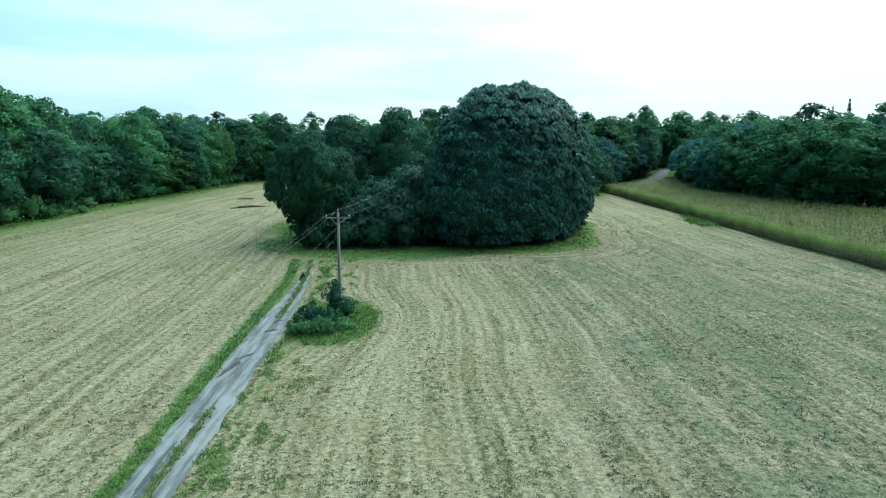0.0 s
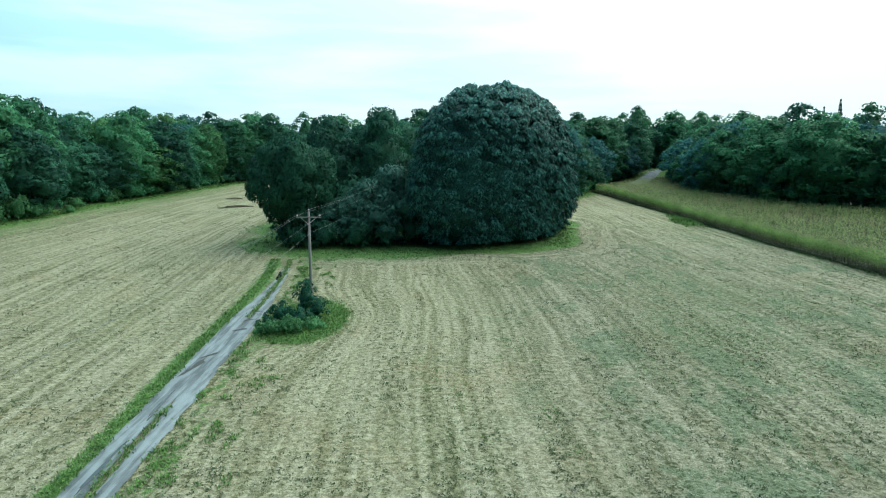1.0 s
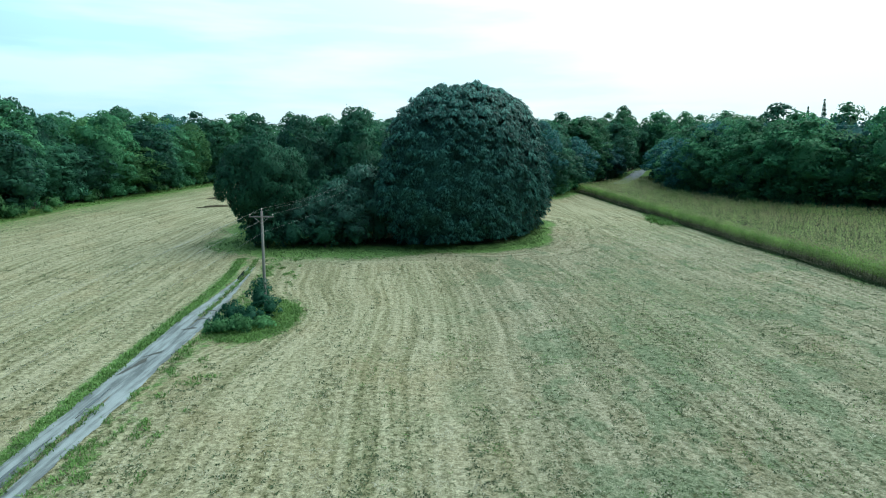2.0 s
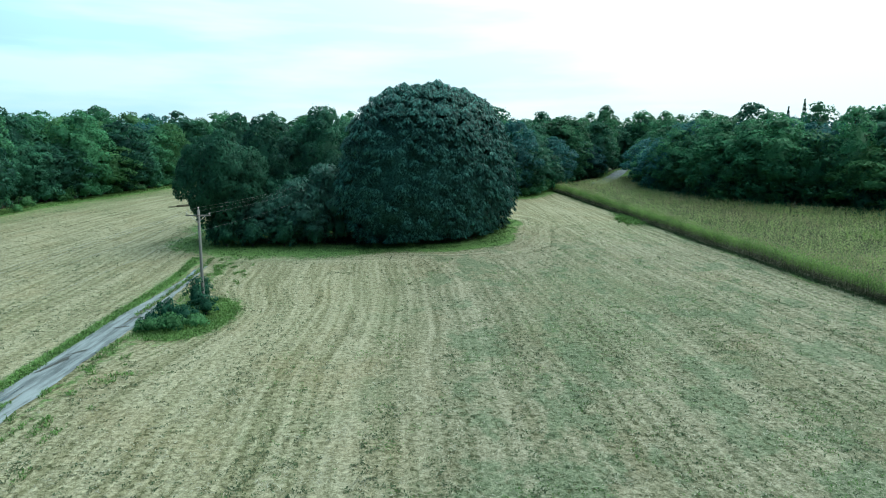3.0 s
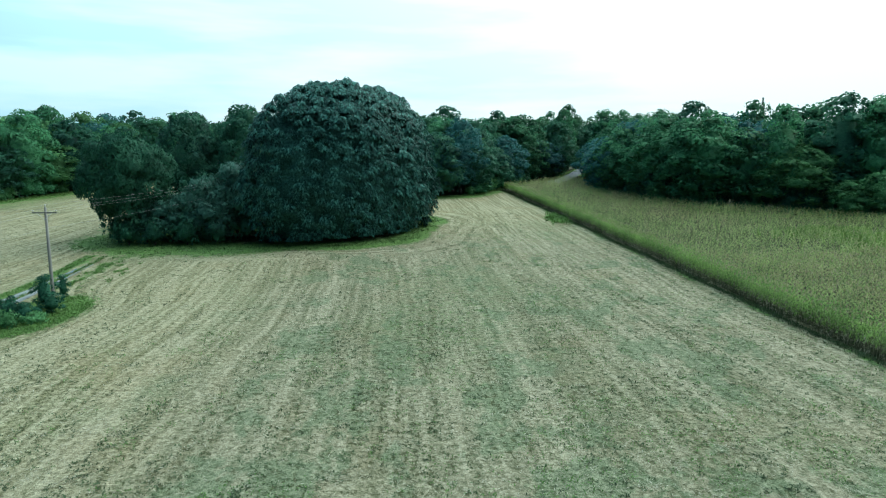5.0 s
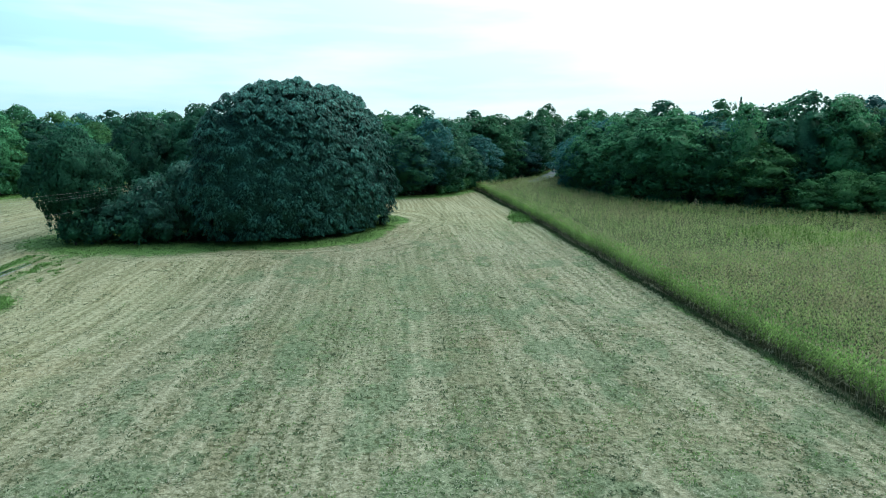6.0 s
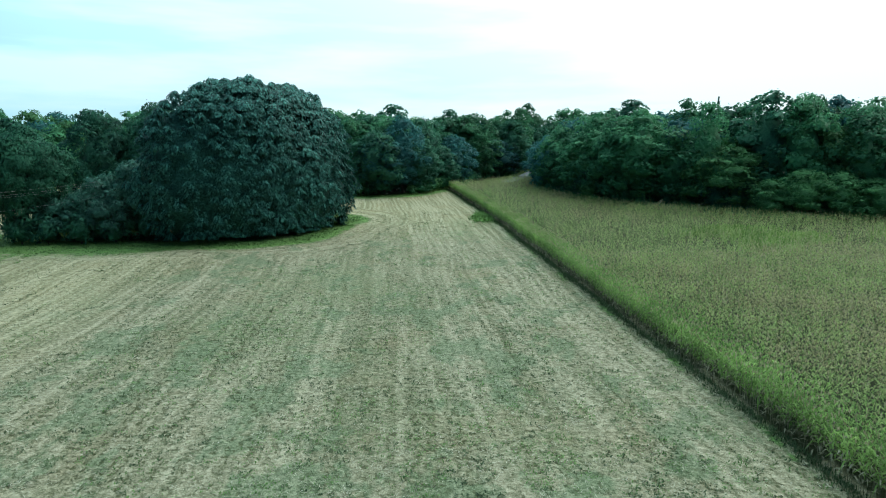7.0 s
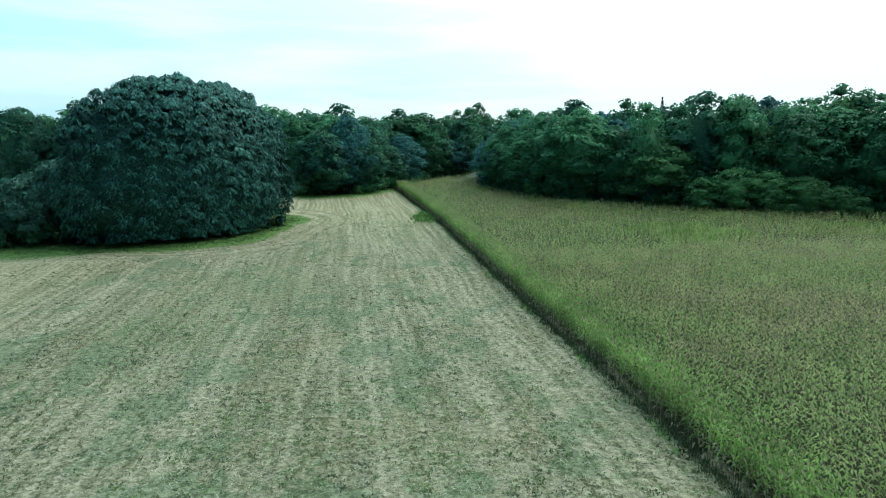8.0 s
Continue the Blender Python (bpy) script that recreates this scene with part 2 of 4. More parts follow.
M_LEAF = {
    "wood": leaf_material("forest_leaves", (0.010, 0.062, 0.034), (0.085, 0.311, 0.145), 0.6, 0.12, 0.42, 0.34, 0.55),
    "dark": leaf_material("dark_leaves", (0.009, 0.055, 0.043), (0.055, 0.213, 0.121), 0.6, 0.12, 0.40, 0.34, 0.55),
    "teal": leaf_material("blue_green_leaves", (0.009, 0.066, 0.070), (0.056, 0.232, 0.210), 0.6, 0.12, 0.40, 0.34, 0.55),
    "dome": leaf_material("glossy_broad_leaves", (0.007, 0.038, 0.033), (0.100, 0.340, 0.280), 0.5, 0.09, 0.22, 0.75, 0.0, 0.15),
    "grey": leaf_material("grey_green_leaves", (0.014, 0.061, 0.046), (0.065, 0.211, 0.150), 0.55, 0.15),
    "willow": leaf_material("willow_leaves", (0.010, 0.062, 0.038), (0.050, 0.200, 0.112), 0.6, 0.10, 0.30, 0.34, 0.0),
    "fresh": leaf_material("fresh_leaves", (0.028, 0.108, 0.040), (0.137, 0.371, 0.150), 0.6, 0.12, 0.44, 0.34, 0.5),
    "corn": leaf_material("corn_leaves", (0.125, 0.195, 0.060), (0.390, 0.490, 0.185), 0.55, 0.12, 0.45, 0.50, 0.0),
    "corn_edge": leaf_material("green_corn_leaves", (0.075, 0.165, 0.034), (0.310, 0.490, 0.140), 0.55, 0.12, 0.45, 0.50, 0.0),
    "corn_brown": leaf_material("ripening_corn_leaves", (0.180, 0.185, 0.085), (0.400, 0.400, 0.200), 0.6, 0.12, 0.40, 0.60, 0.0),
    "tassel": leaf_material("corn_tassels", (0.250, 0.230, 0.125), (0.470, 0.430, 0.290), 0.8, 0.2, 0.2, 0.85, 0.0),
    "dry": leaf_material("dry_corn_leaves", (0.040, 0.045, 0.024), (0.340, 0.335, 0.240), 0.8, 0.2, 0.2, 0.8, 0.0),
    "grass": leaf_material("grass_blades", (0.045, 0.115, 0.028), (0.150, 0.285, 0.082), 0.6, 0.12),
    "meadow": leaf_material("meadow_grass", (0.032, 0.082, 0.022), (0.096, 0.180, 0.058), 0.6, 0.12),
    "straw": leaf_material("straw_blades", (0.128, 0.132, 0.084), (0.448, 0.448, 0.344), 0.85, 0.12, 0.1),
    "tuft": leaf_material("stubble_tufts", (0.024, 0.048, 0.024), (0.110, 0.160, 0.078), 0.8, 0.12, 0.15),
}

# ---- mesh tools ----


def unit(v):
    return v / np.maximum(np.linalg.norm(v, axis=-1, keepdims=True), 1e-9)


def mesh_of(name, verts, tris, material, smooth=False, normals=None):
    """A mesh from arrays of corners and triangles; normals, one a corner, let leaves catch the light as the bough they grow on does."""
    me = bpy.data.meshes.new(name)
    verts, tris = np.asarray(verts, dtype=np.float32), np.asarray(tris, dtype=np.int32)
    me.vertices.add(len(verts))
    me.vertices.foreach_set("co", verts.ravel())
    me.loops.add(tris.size)
    me.loops.foreach_set("vertex_index", tris.ravel())
    me.polygons.add(len(tris))
    me.polygons.foreach_set("loop_start", np.arange(0, tris.size, 3, dtype=np.int32))
    me.polygons.foreach_set("loop_total", np.full(len(tris), 3, dtype=np.int32))
    if smooth or normals is not None:
        me.polygons.foreach_set("use_smooth", np.ones(len(tris), dtype=bool))
    me.update(calc_edges=True)
    if normals is not None:
        me.normals_split_custom_set_from_vertices(np.asarray(normals, dtype=np.float32).tolist())
    me.materials.append(material)
    return me


def joined(pieces):
    """Several (verts, tris) as one."""
    vs, ts, n = [], [], 0
    for v, t in pieces:
        vs.append(v)
        ts.append(np.asarray(t) + n)
        n += len(v)
    return np.concatenate(vs), np.concatenate(ts)


def leaves(base, way, side, length, width, bend):
    """Folded leaves: from base along way, as wide as width across side, the tip sunk by bend times the length."""
    n = len(base)
    length, width = np.broadcast_to(length, n)[:, None], np.broadcast_to(width, n)[:, None]
    mid = base + way * length * 0.5
    tip = base + way * length
    tip[:, 2] -= np.broadcast_to(bend, n) * length[:, 0]
    v = np.stack([base, mid - side * width * 0.5, mid + side * width * 0.5, tip], axis=1).reshape(-1, 3)
    i = np.arange(n)[:, None] * 4
    t = np.concatenate([i + [0, 2, 1], i + [1, 2, 3]], axis=1).reshape(-1, 3)
    return v, t


def blob(centre, radii, seed, level=2, rough=0.18, freq=0.5):
    """A lumpy closed form, the dense inside of a crown."""
    bm = bmesh.new()
    bmesh.ops.create_icosphere(bm, subdivisions=level, radius=1.0)
    v = np.array([p.co[:] for p in bm.verts])
    t = np.array([[q.index for q in f.verts] for f in bm.faces])
    bm.free()
    k = np.array([1 + rough * noise.noise(Vector(p) / freq * 0.7 + Vector((seed, seed * 0.7, 0))) * 1.6 for p in v])
    return v * k[:, None] * np.array(radii) + np.array(centre), t


def tube(points, radii, sides=7):
    """A tapered tube through points."""
    pts = [Vector(p) for p in points]
    vs, ts = [], []
    for i, (p, r) in enumerate(zip(pts, radii)):
        d = (pts[min(i + 1, len(pts) - 1)] - pts[max(i - 1, 0)]).normalized()
        u = d.orthogonal().normalized()
        w = d.cross(u)
        for s in range(sides):
            a = 2 * math.pi * s / sides
            vs.append((p + (u * math.cos(a) + w * math.sin(a)) * r)[:])
    for i in range(len(pts) - 1):
        for s in range(sides):
            a, b = i * sides + s, i * sides + (s + 1) % sides
            ts += [(a, b, b + sides), (a, b + sides, a + sides)]
    for first, turn in ((0, -1), ((len(pts) - 1) * sides, 1)):
        for s in range(1, sides - 1):
            ts.append((first, first + s, first + s + 1) if turn > 0 else (first, first + s + 1, first + s))
    return np.array(vs), np.array(ts)


def part(name, me, parent, label="", kind=""):
    """A mesh as one part under its thing."""
    ob = new(name, me)
    ob.parent = parent
    return tagged(ob, label, kind=kind)


def bm_part(name, bm, material, parent, label=""):
    me = bpy.data.meshes.new(name)
    bm.to_mesh(me)
    bm.free()
    me.materials.append(material)
    return part(name, me, parent, label)


# ---- the lie of the land ----
def soft_clip(y, lo, hi, r=25.0):
    y = lo + r * np.logaddexp(0, (y - lo) / r)
    return hi - r * np.logaddexp(0, (hi - y) / r)


def land(x, y):
    """Height of the ground: it rises gently ahead, with a shallow dip by the corn."""
    x, y = np.asarray(x, float), np.asarray(y, float)
    h = 0.0573 * soft_clip(y, -60, 330)
    h = h - 1.1 * np.exp(-(((x - 46) / 26) ** 2 + ((y - 112) / 45) ** 2))
    h = h + 4.2 * np.exp(-(((x - 92) / 18) ** 2 + ((y - 228) / 17) ** 2))
    return h + 0.05 * np.sin(x * 0.21 + 1.3) * np.sin(y * 0.17) + 0.04 * np.sin(x * 0.53 + y * 0.31)


ROAD = [(66, 201), (70, 207), (74, 213), (78, 219), (82, 226), (87, 235)]


def road_gap(x, y):
    """Distance from the middle of the road behind the corn."""
    return min(math.hypot(x - a - (c - a) * f, y - b - (d - b) * f) for (a, b), (c, d) in zip(ROAD, ROAD[1:]) for f in (0, 0.25, 0.5, 0.75, 1))


def lane_x(y):
    """Middle of the farm track."""
    return np.interp(y, [-60, 28, 45, 62, 74, 90], [-13.6, -14.8, -15.7, -16.2, -17.0, -19.5])


CORN_Y = [-60, 27, 48, 77, 112, 130, 168, 178]
CORN_X = [70.0, 64.3, 62.0, 59.6, 56.9, 54.6, 48.8, 47.0]


def corn_x(y):
    """Edge of the corn towards the hay field."""
    return np.interp(y, CORN_Y, CORN_X)


# edge of the woods, in order, with the open fields on its right-hand side
WOODS_LEFT = [(-88, 78), (-85, 115), (-84, 132), (-82, 150), (-77, 170), (-71, 205), (-62, 222), (-42, 220), (-22, 208), (-4, 190), (12, 170), (26, 160), (36, 164), (48, 182), (57, 202), (64, 211), (72, 219), (82, 229), (96, 238), (110, 242)]
WOODS_RIGHT = [(94, 224), (84, 210), (78, 193), (73, 167), (76, 150), (86, 135), (105, 120), (140, 109), (175, 101), (205, 95)]


def along(line, spacing, shift=0.0):
    """Points at even steps along a line, moved to its left by shift, with the headings."""
    p = np.array(line, float)
    seg = np.linalg.norm(np.diff(p, axis=0), axis=1)
    s = np.concatenate([[0], np.cumsum(seg)])
    at = np.arange(spacing * 0.5, s[-1], spacing)
    x, y = np.interp(at, s, p[:, 0]), np.interp(at, s, p[:, 1])
    dx, dy = np.gradient(x), np.gradient(y)
    d = unit(np.stack([dx, dy], 1))
    return np.stack([x - d[:, 1] * shift, y + d[:, 0] * shift], 1)


def beside(x, y, line):
    """Distance to a line of points."""
    p = np.array(line, float)
    best = np.full(np.shape(x), 1e9)
    for a, b in zip(p[:-1], p[1:]):
        d = b - a
        k = np.clip(((x - a[0]) * d[0] + (y - a[1]) * d[1]) / (d @ d), 0, 1)
        best = np.minimum(best, np.hypot(x - a[0] - k * d[0], y - a[1] - k * d[1]))
    return best


CLUMP = [(-19, 98), (-13, 98), (-2, 100), (11, 106), (14, 114), (-18, 113), (-8, 117), (22, 121)]


def clump_gap(x, y):
    """Distance outside the group of trees in the middle of the field."""
    r = np.array([3.8, 6.5, 9.5, 13.6, 12.0, 7.0, 8.0, 6.0])
    d = np.full(np.shape(x), 1e9)
    for (a, b), q in zip(CLUMP, r):
        d = np.minimum(d, np.hypot(x - a, y - b) - q)
    return d


def inside_fields(x, y):
    """Whether a place lies in the open, within the edge of the woods."""
    p = WOODS_LEFT + WOODS_RIGHT + [(240, -400), (-100, -400)]
    odd = np.zeros(np.shape(x), bool)
    for (ax, ay), (bx, by) in zip(p, p[1:] + p[:1]):
        if ay != by:
            odd ^= ((ay > y) != (by > y)) & (x < (bx - ax) * (y - ay) / (by - ay) + ax)
    return odd


def build_ground():
    near_x, near_y = np.arange(-112, 200.1, 1.25), np.arange(-10, 235.1, 1.25)
    gx = np.concatenate([[-3000, -1500, -800, -450, -280, -190, -145, -125], near_x, [215, 240, 290, 380, 520, 800, 1500, 3000]])
    gy = np.concatenate([[-3000, -1200, -500, -220, -110, -60, -35, -20], near_y, [245, 265, 300, 360, 450, 650, 1200, 3000]])
    X, Y = np.meshgrid(gx, gy)
    x, y = X.ravel(), Y.ravel()
    z = land(x, y)
    n, m = len(gx), len(gy)
    i = (np.arange(m - 1)[:, None] * n + np.arange(n - 1)[None]).ravel()
    tris = np.concatenate([np.stack([i, i + 1, i + n + 1], 1), np.stack([i, i + n + 1, i + n], 1)])
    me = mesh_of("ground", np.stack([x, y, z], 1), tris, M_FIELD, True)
    # swath: metres across and along the mowing, which follows the track, the pole's island and the corn
    w = np.clip((x - lane_x(y)) / (corn_x(y) - lane_x(y)), 0, 1)
    right = (x - (lane_x(y) * (1 - w) + corn_x(y) * w)) + w * 80
    isle = 4.5 * np.exp(-(((y - 56) / 9) ** 2)) * np.exp(-np.clip(x + 8, 0, 99) / 9)
    wood_x = np.interp(y, [78, 115, 150, 170, 205], [-88, -85, -82, -77, -71])
    u = np.clip((x - wood_x) / (lane_x(y) - wood_x), 0, 1)
    across = np.where(x < lane_x(y), u * 68 - 110, right - isle)
    across = across + (0.28 * np.sin(y * 0.15 + x * 0.09) + 0.16 * np.sin(y * 0.37 - x * 0.17)) * np.clip((y - 30) / 40, 0.2, 1)
    # the last rounds of the mower follow the group of trees
    gap = clump_gap(x, y)
    ring = (gap < 10.5) & (x > -22) & (y < 150)
    round_ = np.stack([gap + 300, np.arctan2(y - 105, x - 2) * 24, np.zeros_like(y)], 1)
    straight = np.stack([across, y, np.zeros_like(y)], 1)
    turned = ring[tris].sum(1) > 1
    corners = np.where(turned[:, None, None], round_[tris], straight[tris])
    sw = me.attributes.new("swath", "FLOAT_VECTOR", "CORNER")
    sw.data.foreach_set("vector", corners.astype(np.float32).ravel())
    edge = np.minimum(beside(x, y, WOODS_LEFT), beside(x, y, WOODS_RIGHT))
    green = np.clip(1.35 - np.clip(clump_gap(x, y), 0, 99) / np.interp(x, [-10, 6, 20], [9.0, 5.4, 3.0]), 0, 1)
    green = np.maximum(green, np.where(x < -40, np.clip(1.7 - edge / 6.0, 0, 1), np.clip(1.25 - edge / 6.5, 0, 1)))
    green = np.maximum(green, np.where(x < lane_x(y), 0.5 * np.clip(1.5 - edge / 20, 0, 1), 0))
    lane = x - lane_x(y)
    ahead = y < 84
    green = np.maximum(green, np.where(ahead & (lane < 0), np.clip(1.3 - np.abs(lane + 2.0) / 1.1, 0, 1), 0))
    green = np.maximum(green, np.where(ahead & (lane > 0), np.clip(0.62 - np.abs(lane - 2.5) / 3.2, 0, 1), 0))
    green = np.maximum(green, np.clip(1.5 - np.hypot((x + 10.3) / 4.2, (y - 56.5) / 7.0), 0, 1))
    green = np.maximum(green, np.where((y > 20) & (y < 176), np.clip(0.75 - np.abs(x - corn_x(y) + 0.6) / 1.2, 0, 1), 0))
    broad = np.exp(-(((x - 30) / 17) ** 2 + ((y - 52) / 32) ** 2)) + 0.6 * np.exp(-(((x - 52) / 9) ** 2 + ((y - 85) / 28) ** 2))
    green = np.maximum(green, 0.36 * np.clip(broad, 0, 1))
    green = np.where((y > 192) & (x > 60), 1.0, green)
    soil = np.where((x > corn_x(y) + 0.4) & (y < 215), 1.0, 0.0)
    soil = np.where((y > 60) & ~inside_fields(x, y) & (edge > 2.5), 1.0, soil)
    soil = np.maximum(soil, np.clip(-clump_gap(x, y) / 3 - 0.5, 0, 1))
    bare = np.exp(-np.clip((np.abs(x - 37) - 20) / 9, 0, 9) ** 2) * np.clip((125 - y) / 30, 0, 1)
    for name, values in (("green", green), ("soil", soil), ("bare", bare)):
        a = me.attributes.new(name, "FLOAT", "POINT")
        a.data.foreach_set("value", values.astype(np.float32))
    tagged(new("ground", me), "mown hay field with pale straw swaths and green stubble", "field", kind="structure")


def strip(name, ys, left, right, lift, material, cross=4):
    """A band laid on the ground between two edges given along y."""
    rows = []
    for y, a, b in zip(ys, left, right):
        xs = np.linspace(a, b, cross)
        crown = 0.03 * (1 - np.linspace(-1, 1, cross) ** 2)
        rows.append(np.stack([xs, np.full(cross, y), land(xs, np.full(cross, y)) + lift + crown], 1))
    v = np.concatenate(rows)
    i = (np.arange(len(ys) - 1)[:, None] * cross + np.arange(cross - 1)[None]).ravel()
    t = np.concatenate([np.stack([i, i + 1, i + cross + 1], 1), np.stack([i, i + cross + 1, i + cross], 1)])
    return mesh_of(name, v, t, material, True)


def puddle(name, cx, cy, length, width, turn, r, wet=True):
    """A shallow pool with an uneven rim, or a patch of dark wet mud."""
    n = 26
    a = np.linspace(0, 2 * math.pi, n, endpoint=False)
    k = 1 + 0.22 * np.sin(3 * a + r.uniform(0, 6)) + 0.15 * np.sin(5 * a + r.uniform(0, 6)) + 0.08 * r.normal(size=n)
    u, w = np.cos(a) * length * 0.5 * k, np.sin(a) * width * 0.5 * k
    c, q = math.cos(turn), math.sin(turn)
    x, y = cx + u * c - w * q, cy + u * q + w * c
    z = land(x, y) + 0.10
    v = np.concatenate([np.stack([x, y, z], 1), [[cx, cy, float(land(cx, cy)) + 0.10]]])
    t = np.stack([np.arange(n), (np.arange(n) + 1) % n, np.full(n, n)], 1)
    if wet:
        tagged(new(name, mesh_of(name, v, t, M_WATER)), "puddle of rainwater on the farm track", "puddle", kind="structure")
    else:
        tagged(new(name, mesh_of(name, v, t, M_MUD)), "dark wet mud in a hollow of the farm track", "mud", kind="structure")


def build_track():
    ys = np.arange(-20, 79, 0.4)
    wob = np.array([noise.noise(Vector((0, y * 0.45, 0))) + 0.5 * noise.noise(Vector((3, y * 1.7, 0))) for y in ys])
    wob2 = np.array([noise.noise(Vector((5, y * 0.5, 3))) + 0.5 * noise.noise(Vector((8, y * 1.9, 3))) for y in ys])
    c = lane_x(ys)
    thin = np.clip((82 - ys) / 25, 0.3, 1)
    track = tagged(new("farm_track"), "narrow wet grey gravel farm track through hay field", "farm track", kind="structure")
    mid = np.clip((40 - ys) / 6, 0, 1) + 0.9 * np.clip((ys - 54) / 6, 0, 1)                  # the grassy middle closes further up the track
    part("wheel_rut", strip("wheel_rut", ys, c - (1.6 + 0.16 * wob) * thin, c - (0.22 + 0.16 * wob2) * mid, 0.05, M_GRAVEL), track)
    part("wheel_rut", strip("wheel_rut", ys, c + (0.22 + 0.2 * wob) * mid, c + (1.35 + 0.28 * wob2) * thin, 0.05, M_GRAVEL), track)
    r = np.random.default_rng(9)
    for x, y, a, b, turn in ((-16.4, 45.0, 3.4, 0.42, 1.40), (-16.0, 47.4, 1.6, 0.30, 0.9), (-15.6, 53.5, 1.3, 0.34, 0.5), (-15.7, 56.3, 1.2, 0.30, 0.6), (-15.8, 59.0, 1.3, 0.34, 0.5)):
        puddle("mud_patch", x, y, a, b, turn, r, False)
    for x, y, a, b, turn in ((-15.55, 30.5, 5.0, 0.24, 1.60), (-15.9, 38.0, 4.2, 0.30, 1.62), (-17.5, 74.0, 4.2, 0.55, 1.72)):
        puddle("puddle", x, y, a, b, turn, r)
    # the road that leaves through the woods behind the corn
    line = np.array(ROAD, float)
    d = unit(np.gradient(line, axis=0))
    rows = []
    for p, q in zip(line, d):
        for w in (-2.4, -0.8, 0.8, 2.4):
            x, y = p[0] + q[1] * w, p[1] - q[0] * w
            rows.append((x, y, float(land(x, y)) + 0.08))
    i = (np.arange(len(line) - 1)[:, None] * 4 + np.arange(3)[None]).ravel()
    t = np.concatenate([np.stack([i, i + 1, i + 5], 1), np.stack([i, i + 5, i + 4], 1)])
    tagged(new("gravel_road", mesh_of("gravel_road", np.array(rows), t, M_ROAD, True)), "pale gravel road leading into the woods", "road", kind="structure")


build_ground()
build_track()


# ---- trees ----
def crown_lobes(r, height, width, low, count, round_=0.5):
    """Lobes of a crown: boughs spread over a rounded, uneven envelope, with smaller ones on them; centre and radii. round_: 0 ragged, 1 smooth."""
    lobes = []
    half = (height - low) * 0.5
    lumps = r.uniform(0, 6.28, 3)
    wild = 1.25 - round_
    for i in range(count):
        zz = 1 - 2 * (i + 0.5) / count * 0.95
        a = i * 2.39996 + r.uniform(-0.35, 0.35)
        rad = math.sqrt(max(0.0, 1 - abs(zz) ** (2.2 if zz > 0 else 3.2))) * (1 + wild * (0.14 * math.sin(2 * a + lumps[0]) + 0.10 * math.sin(3 * a + 2.5 * zz + lumps[1])))
        s = width * r.uniform(0.15, 0.24)
        d = max(0.0, width * 0.5 * rad - s * 0.75) * (1 + wild * r.uniform(-0.16, 0.10))
        z = low + half + zz * (half - s * 0.7) * (1 + wild * r.uniform(-0.09, 0.05))
        c = np.array((d * math.cos(a), d * math.sin(a), z))
        lobes.append((c, np.array((s, s, s * r.uniform(0.72, 0.95)))))
        out = unit(np.array((math.cos(a) * (0.2 + rad), math.sin(a) * (0.2 + rad), 0.35 + zz)))
        for _ in range(3):
            w = unit(out + r.normal(size=3) * 0.65)
            q = s * r.uniform(0.34, 0.56)
            lobes.append((c + w * s * r.uniform(0.55, 0.86 - 0.12 * round_), np.array((q, q, q * r.uniform(0.7, 0.95)))))
    return lobes


def leafy(r, lobes, per_area, size, up=0.5, droop=0.25, slim=0.55, middle=None, soft=0.74):
    """Leaves all over the outside of the lobes, with normals that follow the lobes and the crown."""
    C, R = np.array([a for a, _ in lobes]), np.array([b for _, b in lobes])
    ps, ds = [], []
    for j, (c, q) in enumerate(zip(C, R)):
        n = int(per_area * 4 * math.pi * q[0] * q[2])
        d = unit(r.normal(size=(n, 3)))
        d = d[d[:, 2] > -0.55]
        p = c + d * q * r.uniform(0.84, 1.06, (len(d), 1))
        inside = np.zeros(len(p), bool)
        for i in range(len(C)):
            if i != j:
                inside |= (((p - C[i]) / (R[i] * 0.84)) ** 2).sum(1) < 0.98
        ps.append(p[~inside]), ds.append(d[~inside])
    p, d = np.concatenate(ps), np.concatenate(ds)
    # finer sprays reach out beyond the lobes
    k = r.random(len(p)) < 0.22
    small = np.concatenate([np.ones(len(p)), np.full(k.sum(), 0.55)])
    p = np.concatenate([p, p[k] + d[k] * r.uniform(0.15, 0.75, (k.sum(), 1)) * size * 1.2 + r.normal(size=(k.sum(), 3)) * size * 0.3])
    d = np.concatenate([d, d[k]])
    n = len(p)
    way = unit(d * 0.35 + r.normal(size=(n, 3)) * 0.6 + np.array([0, 0, -0.25]))
    face = unit(d * 0.8 + np.array([0, 0, up * 0.7]) + r.normal(size=(n, 3)) * 0.32)
    side = unit(np.cross(way, face))
    L = size * r.uniform(0.6, 1.5, n) * small
    v, t = leaves(p - way * (L * 0.5)[:, None], way, side, L, L * slim, droop)
    crown = unit((p - C.mean(0) if middle is None else p - np.array(middle)) * np.array([1, 1, 0.8]))
    nor = unit(d * 0.60 + crown * 0.40)
    nor = unit(nor * soft + face * (1 - soft) + r.normal(size=(n, 3)) * 0.06)
    return v, t, np.repeat(nor, 4, 0)


